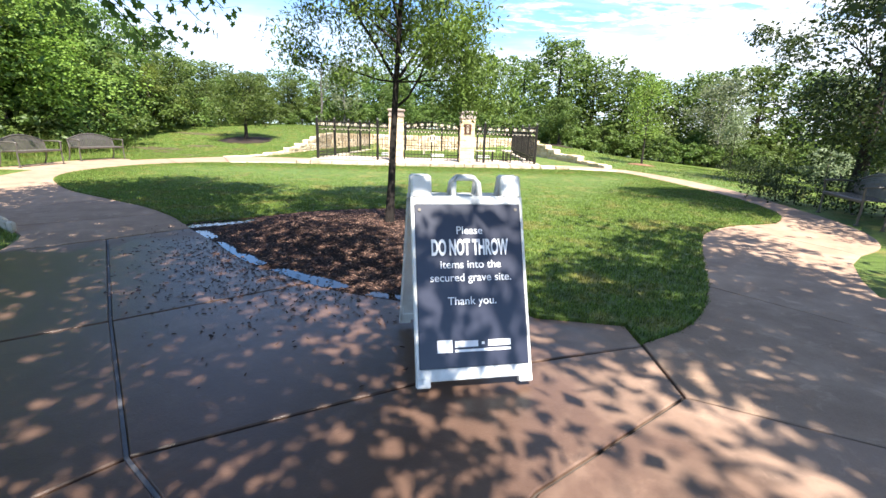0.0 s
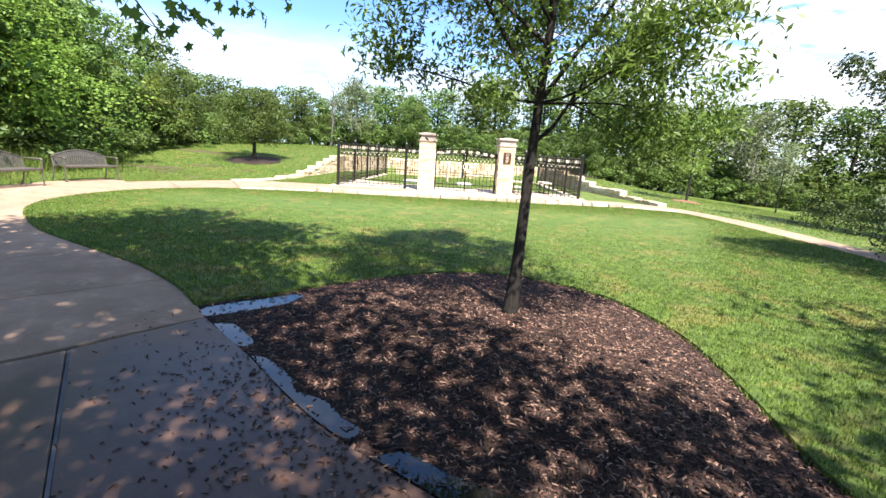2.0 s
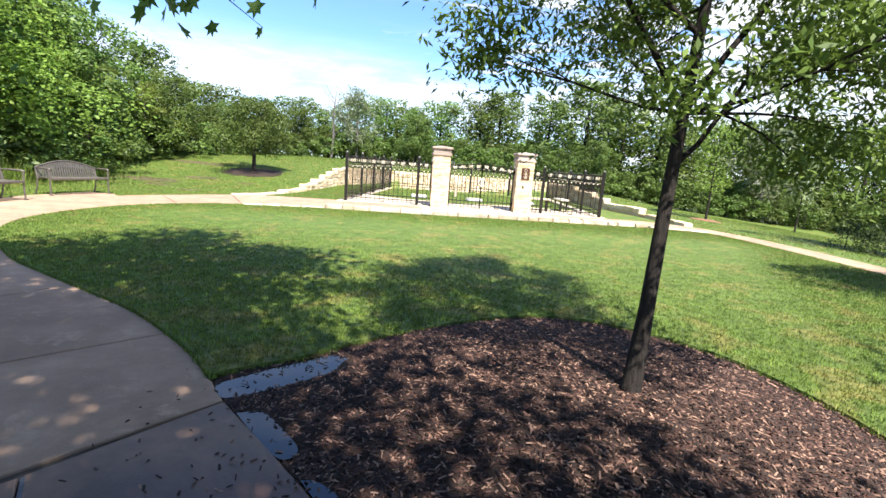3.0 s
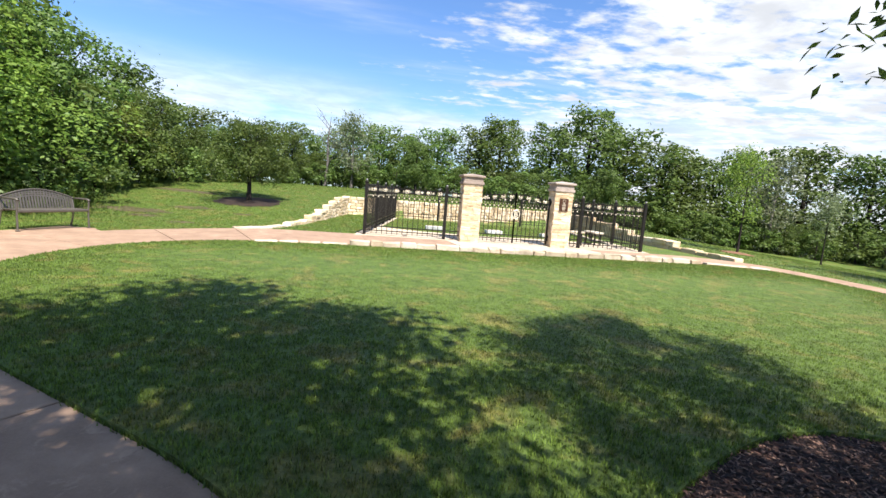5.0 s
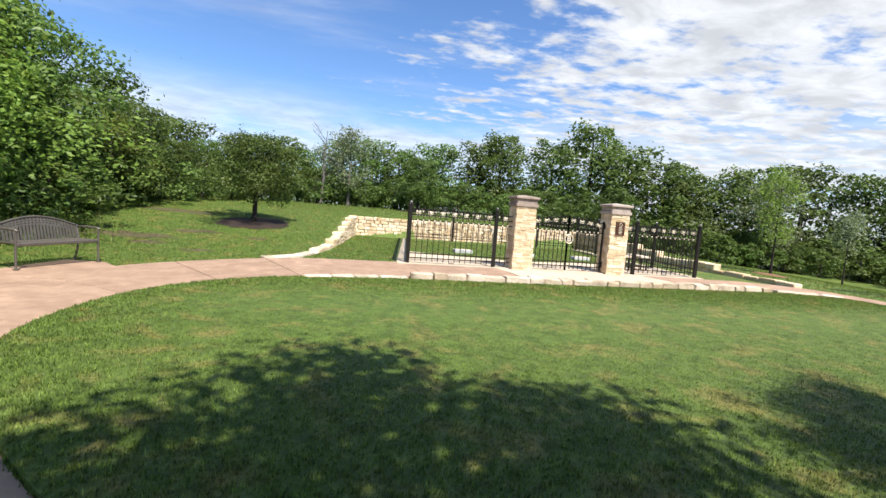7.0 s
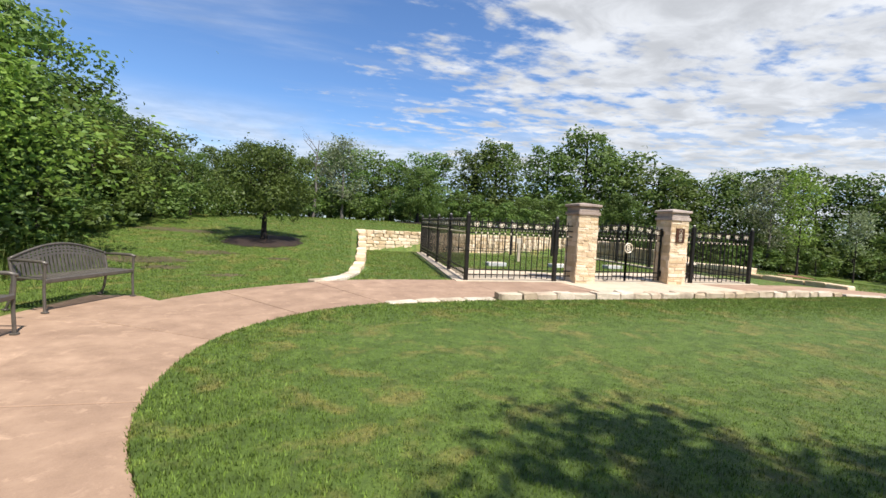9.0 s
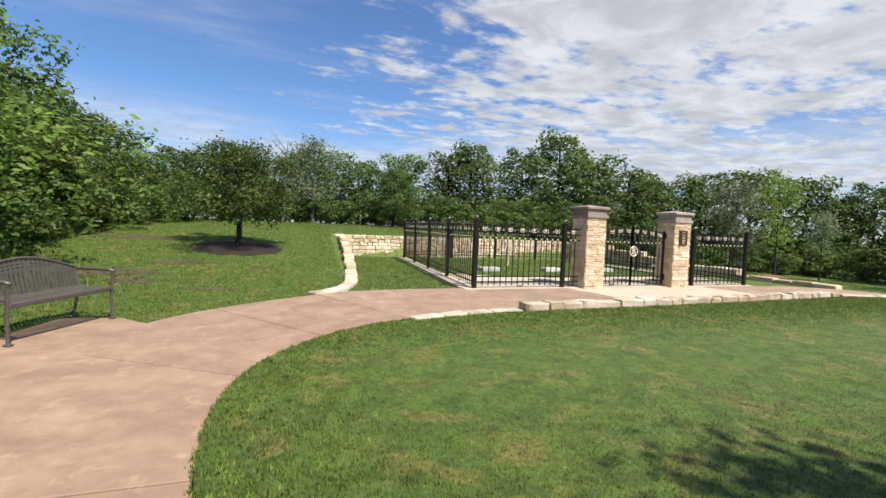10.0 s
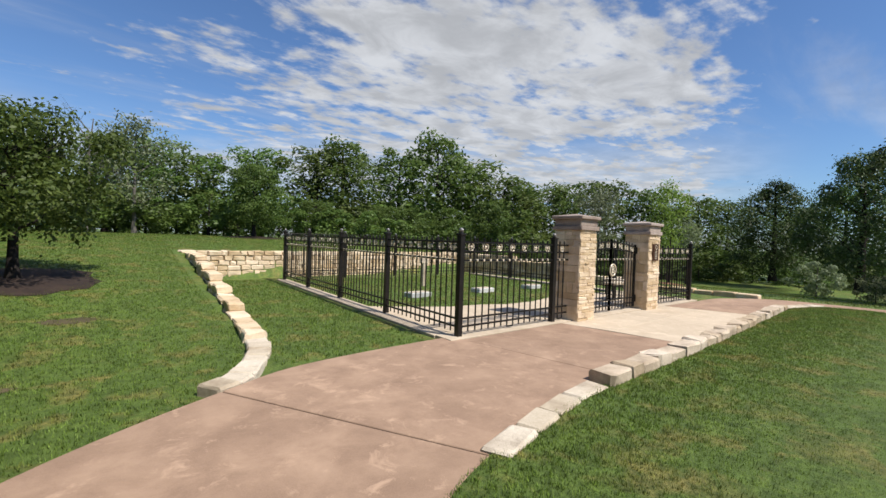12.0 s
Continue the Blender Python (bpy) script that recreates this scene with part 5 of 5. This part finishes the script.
shade_tree(34, 10.3, 6.2, 7.5, 3.3, 1.3, "dense shade-dark oak behind the path benches", LEAF_SHADED, 0, 330, lean=(-2.3, 0.2), lobes=84)
shade_tree(35, 13.4, 13.2, 7.5, 3.2, 0.9, "dense shade-dark oak at the edge of the lawn", LEAF_SHADED, 0, 330, lobes=56)
shade_tree(36, 21.0, 17.2, 7.0, 3.0, 0.6, "dense shade-dark oak beside the far footpath", LEAF_SHADED, 0, 330, lobes=56)
shade_tree(37, 25.0, 21.6, 6.2, 3.3, 0.5, "dense shade-dark oak in the far tree line", LEAF_SHADED, 0, 330, lobes=56)

# woodland round the lawn: a few kinds, copied with their own size and turn
kinds = [build_tree("woodland_tree", 100 + k, 6.0, 2.5, 0.5, 0.14, 0.125, (LEAF_WOOD, LEAF_OAK, LEAF_OAK, LEAF_BRIGHT, LEAF_WOOD)[k], (BARK, BARK_GREY)[k % 2], 0, 200, 0.25,
                    ("dense green woodland tree leafy to the ground", "spreading woodland oak at the lawn edge", "dark green oak in the tree line", "bright yellow-green tree in the tree line", "tall irregular woodland tree")[k], group="woodland trees", bottom_heavy=1.6, lobes=54)
         for k in range(5)]
for k in range(2):
    kinds.append(build_tree("woodland_tree", 110 + k, 6.0, 2.5, 0.6, 0.14, 0.18, (LEAF_OAK, LEAF_WOOD)[k], BARK, 0, 105, 0.25, "green tree standing deeper in the woodland", group="woodland trees", bottom_heavy=1.6, lobes=50))
kinds.append(build_tree("woodland_tree", 107, 6.0, 2.5, 0.5, 0.14, 0.072, LEAF_BRIGHT, BARK_GREY, 0, 400, 0.25, "tall bright green woodland tree close to the footpath", group="woodland trees", bottom_heavy=1.6, lobes=72))
pale = build_tree("pale_tree", 120, 5.2, 1.7, 1.0, 0.10, 0.16, LEAF_PALE, BARK_GREY, 130, 26, 0.30, "pale grey-green thin-leaved tree in the tree line", group="pale trees")
bush0 = build_tree("bush", 140, 2.0, 1.5, 0.12, 0.05, 0.125, LEAF_WOOD, BARK, 0, 160, 0.26, "dense green shrub at the foot of the woodland", group="shrubs", bottom_heavy=2.2, lobes=15)
bush1 = build_tree("bush", 141, 2.0, 1.4, 0.12, 0.05, 0.15, LEAF_OAK, BARK, 0, 115, 0.26, "green shrub in the shade of the woodland", group="shrubs", bottom_heavy=2.2, lobes=15)

EDGE = [(-15.5, 9.0), (-16.0, 13.0), (-15.8, 17.0), (-15.2, 21.0), (-15.3, 25.5), (-14.8, 30.0), (-12.5, 34.5), (-9.0, 38.5), (-5.0, 40.5), (-1.0, 39.5), (3.0, 36.6), (7.0, 34.8), (11.5, 34.2), (16.0, 33.5), (20.0, 32.0), (23.5, 29.5), (27.0, 26.5), (30.0, 22.0), (31.0, 16.0), (29.0, 9.0)]
TOPS = [8.6, 8.6, 8.6, 8.6, 8.4, 8.0, 7.6, 7.6, 6.9, 6.1, 6.1, 5.6, 5.0, 5.3, 5.1, 4.8, 6.0, 5.7, 5.7, 6.0, 6.5, 6.9, 7.1, 7.1, 6.6, 5.0, 4.4, 5.2, 5.4, 5.7, 4.7, 4.3, 4.3, 4.2, 4.2, 4.8, 4.6, 4.6, 4.6]
rnd = random.Random(5)
edge = curve_points(EDGE, 2)
used = [False] * len(kinds)


def place(k, x, y, top, wide=1.0):
    z = ground_z(x, y) - 0.05
    s = max(top - z, 1.0) / 6.0
    m = pose(x, y, z, 0, 0, rnd.uniform(0, 360)) @ Matrix.Diagonal((s * wide * rnd.uniform(0.98, 1.36), s * wide * rnd.uniform(0.98, 1.36), s, 1))
    if not used[k]:
        used[k] = True
        kinds[k].matrix_world = m
    else:
        copy_thing(kinds[k], m)


for i, (x, y) in enumerate(edge):
    top = TOPS[min(i, len(TOPS) - 1)]
    away = Vector((x - 1.0, y - 18.0, 0)).normalized()
    place(rnd.choice((7, 7, 7, 7) if i < 6 else (3, 3, 0, 4, 3) if i < 11 else (0, 1, 2, 4, 0, 2) if i < 28 else (1, 2, 2)), x + rnd.uniform(-0.7, 0.7), y + rnd.uniform(-0.7, 0.7), top * (rnd.uniform(0.84, 0.97) if 18 < i < 26 else rnd.uniform(0.66, 0.92)), 1.22 if 18 < i < 26 else 1.0)
    place(rnd.choice((5, 6)), x + away.x * 3.2 + rnd.uniform(-1, 1), y + away.y * 3.2 + rnd.uniform(-1, 1), top * rnd.uniform(0.84, 1.05))
first = {0: True, 1: True}
for i, (x, y) in enumerate(curve_points(EDGE, 3)):
    away = Vector((x - 1.0, y - 18.0, 0)).normalized()
    xx, yy = x - away.x * rnd.uniform(0.9, 2.1), y - away.y * rnd.uniform(0.9, 2.1)
    k = rnd.choice((0, 1))
    s = rnd.uniform(0.65, 1.15)
    m = pose(xx, yy, ground_z(xx, yy) - 0.05, 0, 0, rnd.uniform(0, 360)) @ Matrix.Diagonal((s * 1.2, s * 1.2, s, 1))
    if first[k]:
        first[k] = False
        (bush0, bush1)[k].matrix_world = m
    else:
        copy_thing((bush0, bush1)[k], m)
for i, (x, y) in enumerate(curve_points(EDGE, 2)):
    away = Vector((x - 1.0, y - 18.0, 0)).normalized()
    xx, yy = x + away.x * rnd.uniform(1.5, 3.5), y + away.y * rnd.uniform(1.5, 3.5)
    s = rnd.uniform(1.1, 1.6)
    copy_thing((bush0, bush1)[rnd.choice((0, 1, 1))], pose(xx, yy, ground_z(xx, yy) - 0.1, 0, 0, rnd.uniform(0, 360)) @ Matrix.Diagonal((s * 1.25, s * 1.25, s, 1)))
pale.matrix_world = pose(-5.2, 38.0, ground_z(-5.2, 38.0)) @ Matrix.Diagonal((0.95, 0.95, 0.9, 1))
copy_thing(pale, pose(20.6, 30.6, ground_z(20.6, 30.6)) @ Matrix.Diagonal((1.1, 1.1, 1.15, 1)))
bare = thing("dead_tree", pose(-6.9, 37.4, ground_z(-6.9, 37.4)), "bare grey dead tree among green woodland", "tree")
bb, tips = Build(), []
bb.tube([(0, 0, 0), (0.1, 0.05, 1.6), (0.05, 0.1, 3.0), (0.2, 0.1, 4.6)], [0.10, 0.08, 0.05, 0.015], 7, False)
for i in range(12):
    a = rnd.uniform(0, 6.28)
    limb(bb, (0.07, 0.07, 1.2 + i * 0.26), (math.cos(a), math.sin(a), rnd.uniform(0.7, 1.5)), rnd.uniform(0.7, 1.3), 0.028, rnd, 1, tips, 0.3, 5)
part("trunk", bb.mesh("trunk", BARK_GREY, True), bare)

# single trees on the grass
def lawn_tree(seed, x, y, h, r, clear, label, ring=0.0, mat=LEAF_OAK, n=170, trunk=0.08):
    z = ground_z(x, y)
    t = build_tree("lawn_tree", seed, h, r, clear, trunk, 0.095, mat, BARK, n, 320 if ring > 0.9 else 36, 0.20, label, group="single trees", lobes=44 if ring > 0.9 else 0, bottom_heavy=1.3)
    t.matrix_world = pose(x, y, z)
    if ring:
        d = Build()
        ns = 26
        rr = random.Random(seed)
        rim = [(ring * rr.uniform(0.9, 1.1) * math.cos(6.283 * k / ns), ring * rr.uniform(0.9, 1.1) * math.sin(6.283 * k / ns)) for k in range(ns)]
        v = [(px, py, ground_z(x + px, y + py) - z + 0.012) for px, py in rim] + [(0.5 * px, 0.5 * py, ground_z(x + px / 2, y + py / 2) - z + 0.05) for px, py in rim] + [(0, 0, 0.07)]
        f = [(k, (k + 1) % ns, ns + (k + 1) % ns, ns + k) for k in range(ns)] + [(ns + k, ns + (k + 1) % ns, 2 * ns) for k in range(ns)]
        ob = new("mulch_ring", d.add(v, f).mesh("mulch_ring", SOIL if ring > 0.9 else DIRT))
        ob.location = (x, y, z)
        tagged(ob, "dark mulch ring round a lawn tree" if ring > 0.9 else "orange dirt ring round a sapling", "mulch ring", "mulch rings")
    return t


lawn_tree(201, -8.7, 25.9, 3.40, 2.05, 0.95, "round-headed young oak on the grass bank", 1.35, LEAF_OAK, 240, 0.10)
lawn_tree(202, -1.0, 35.4, 3.4, 1.7, 0.6, "young oak on the bank behind the wall", 1.3, LEAF_OAK, 220, 0.10)
lawn_tree(203, 11.1, 22.0, 4.1, 0.85, 1.35, "slender sapling in an orange dirt ring", 0.65, LEAF_BRIGHT, 80, 0.045)
lawn_tree(204, 16.6, 23.4, 3.2, 0.7, 1.35, "thin pale sapling at the wood's edge", 0.0, LEAF_PALE, 45, 0.035)
lawn_tree(205, 9.8, 31.0, 3.2, 1.4, 0.8, "small oak on the grass beside the wall", 1.0, LEAF_OAK, 150, 0.08)

# clipped dark hedges beside the right-hand path
def hedge_row(x, y, y0, y1, slant, label, seed, half=0.45, top=0.72):
    h = thing("hedge", pose(x, y, max(ground_z(x, y), -0.3)), label, "hedge", "hedges")
    hr = random.Random(seed)
    cen = [(hr.uniform(-half, half) - slant * t, t, hr.uniform(0.1, top)) for t in [hr.uniform(y0, y1) for _ in range(int(32 * (y1 - y0)))]]
    v, f = leaf_cloud(cen, [0.12] * len(cen), 44, 0.07, seed + 68)
    part("foliage", big_mesh("foliage", v, f, LEAF_SHADED), h)
    yy = y0 + 0.1
    while yy < y1:
        part("stem", Build().tube([(-slant * yy, yy, -0.05), (-slant * yy + hr.uniform(-0.1, 0.1), yy, 0.6)], [0.014, 0.006], 5, False).mesh("stem", BARK), h)
        yy += 0.4


hedge_row(8.9, 8.3, -3.0, 2.4, 0.28, "low dark hedge behind the path benches", 9)
hedge_row(11.3, 14.8, -1.1, 1.3, 0.1, "square dark hedge beside the far footpath", 10, 0.6, 0.80)
pale_shrub = build_tree("bush", 152, 1.7, 1.0, 0.10, 0.04, 0.10, LEAF_PALE, BARK_GREY, 0, 170, 0.2, "loose pale green shrub at the edge of the shade", group="pale shrubs", bottom_heavy=1.8, lobes=18)
pale_shrub.matrix_world = pose(17.1, 18.2, ground_z(17.1, 18.2) - 0.05)
copy_thing(pale_shrub, pose(18.2, 16.4, ground_z(18.2, 16.4) - 0.05, 0, 0, 120) @ Matrix.Diagonal((0.8, 0.8, 0.75, 1)))


# ---- grass ----
def tufts(x, y, z, h, seed, blades=3):
    """Short grass: a few pointed blades a tuft."""
    r = np.random.default_rng(seed)
    n = len(x)
    x, y, z, h = (np.repeat(a, blades) for a in (x, y, z, h))
    m = n * blades
    x, y = x + r.normal(0, 0.012, m), y + r.normal(0, 0.012, m)
    yaw = r.uniform(0, 2 * np.pi, m)
    lean = r.uniform(0.1, 0.8, m)
    hh = h * r.uniform(0.6, 1.25, m)
    w = 0.0028 + 0.06 * np.minimum(hh, 0.04)
    tip = np.stack([x + np.cos(yaw) * hh * lean, y + np.sin(yaw) * hh * lean, z + hh], -1)
    a = np.stack([x - np.sin(yaw) * w, y + np.cos(yaw) * w, z], -1)
    b = np.stack([x + np.sin(yaw) * w, y - np.cos(yaw) * w, z], -1)
    v = np.stack([a, b, tip], 1).reshape(-1, 3)
    return v, np.arange(m * 3).reshape(-1, 3)


gr = np.random.default_rng(21)


def scatter(poly, n, height, zf, seed, name, label, holes=()):
    xs_, ys_ = [p[0] for p in poly], [p[1] for p in poly]
    x, y = gr.uniform(min(xs_), max(xs_), n), gr.uniform(min(ys_), max(ys_), n)
    ok = inside(poly, x, y)
    for hole in holes:
        ok &= ~(inside(hole, x, y) & (gr.uniform(0, 1, n) < 0.4))
    x, y = x[ok], y[ok]
    z = np.array([zf(a, b) for a, b in zip(x, y)]) - 0.004
    v, f = tufts(x, y, z, np.full(len(x), height), seed)
    tagged(new(name, big_mesh(name, v, f, BLADES)), label, "grass", kind="stuff")


scatter(lawn_poly, 330000, 0.031, lawn_z, 1, "lawn_grass", "short mown green lawn grass blades")
bank = [(-9.52, 16.7), (-9.08, 17.38), (-8.55, 17.82), (-7.95, 18.2), (-7.3, 18.55), (-7.2, 18.85), (-6.75, 19.25), (-6.35, 20.1), (-6.1, 21.4), (-5.95, 23.2), (-5.75, 25.4), (-5.55, 27.6), (-5.3, 30.0), (-5.0, 34.0), (-13.5, 34.0), (-14.5, 25.0), (-14.5, 17.5), (-14.0, 10.0), (-9.6, 10.3), (-9.95, 12.6), (-10.95, 12.7), (-11.0, 15.2), (-10.6, 17.35), (-9.8, 17.25)]
# worn brown patches on the bank
pr = random.Random(31)
worn = []
for px_, py_, ra, rb in ((-11.3, 22.0, 1.5, 0.55), (-12.9, 21.3, 0.9, 0.4), (-10.0, 23.4, 0.9, 0.4), (-10.4, 20.9, 0.7, 0.3), (-8.0, 22.6, 0.4, 0.2), (-9.0, 19.9, 0.5, 0.25), (-11.8, 27.5, 1.6, 0.5)):
    rim = [(px_ + ra * math.cos(6.283 * k / 22) * pr.uniform(0.6, 1.2), py_ + rb * math.sin(6.283 * k / 22) * pr.uniform(0.6, 1.2)) for k in range(22)]
    v = [(a, b, ground_z(a, b) + 0.003) for a, b in rim] + [(px_, py_, ground_z(px_, py_) + 0.010)]
    ob = new("bare_patch", Build().add(v, [(k, (k + 1) % 22, 22) for k in range(22)]).mesh("bare_patch", WORN))
    tagged(ob, "worn bare brown patch in the bank grass", "bare patch", "bare patches")
    worn.append([(px_ + (a - px_) * 0.85, py_ + (b - py_) * 0.85) for a, b in rim])
scatter(bank, 130000, 0.034, ground_z, 2, "bank_grass", "rougher green grass on the bank", worn)
scatter([(-5.3, 30.0), (7.0, 30.4), (8.0, 35.5), (-4.0, 37.5), (-12.5, 36.0), (-13.5, 34.0), (-5.1, 33.95)], 42000, 0.045, ground_z, 12, "rise_grass", "green grass on the rise behind the wall")
scatter([(-6.35, 19.15), (-5.9, 19.05), (-4.05, 19.2), (-2.75, 28.6), (-4.9, 29.3), (-5.4, 25.4), (-5.65, 21.4)], 14000, 0.045, ground_z, 3, "verge_grass", "mown grass strip between wall and fence")
scatter([(-3.2, 22.3), (-1.75, 21.4), (-0.9, 21.3), (-0.35, 21.05), (0.6, 21.05), (1.6, 21.3), (2.6, 21.55), (5.3, 21.2), (6.0, 28.2), (-2.4, 28.2)], 16000, 0.045, lambda x, y: 0.055, 4, "grave_grass", "mown green grass inside the enclosure")
scatter([(8.9, 9.0), (9.0, 12.0), (9.2, 15.0), (8.8, 17.0), (8.0, 18.2), (8.0, 22), (8, 30), (18, 27), (20, 20), (13, 12)], 30000, 0.05, ground_z, 5, "slope_grass", "green grass slope beyond the footpath")
scatter([(-3.75, 4.3), (-4.15, 5.0), (-4.55, 5.72), (-5.1, 6.2), (-6.3, 7.0), (-8, 6.5), (-8, 3), (-4, 3)], 9000, 0.06, ground_z, 6, "corner_grass", "unclipped grass corner beside the plaza")
# reeds at the foot of the woodland
rx, ry = gr.normal(-14.0, 0.9, 2600), gr.uniform(14.0, 22.0, 2600)
v, f = tufts(rx, ry, np.array([ground_z(a, b) for a, b in zip(rx, ry)]), gr.uniform(0.35, 0.85, 2600), 8, 5)
tagged(new("tall_grass", big_mesh("tall_grass", v, f, BLADES)), "tall bright green grass before the woodland", "grass", kind="stuff")
# ragged lawn edge over the paving
er = np.random.default_rng(5)
ex, ey = [], []
loop = lawn_poly + [lawn_poly[0]]
for (x0, y0), (x1, y1) in zip(loop, loop[1:]):
    n = int(math.dist((x0, y0), (x1, y1)) * 130)
    t = er.uniform(0, 1, n)
    ex.append(x0 + (x1 - x0) * t + er.normal(0, 0.006, n))
    ey.append(y0 + (y1 - y0) * t + er.normal(0, 0.006, n))
ex, ey = np.concatenate(ex), np.concatenate(ey)
v, f = tufts(ex, ey, np.array([lawn_z(a, b) - 0.03 for a, b in zip(ex, ey)]), np.full(len(ex), 0.034), 9)
tagged(new("edge_grass", big_mesh("edge_grass", v, f, BLADES)), "ragged grass fringe along the lawn edge", "grass", kind="stuff")
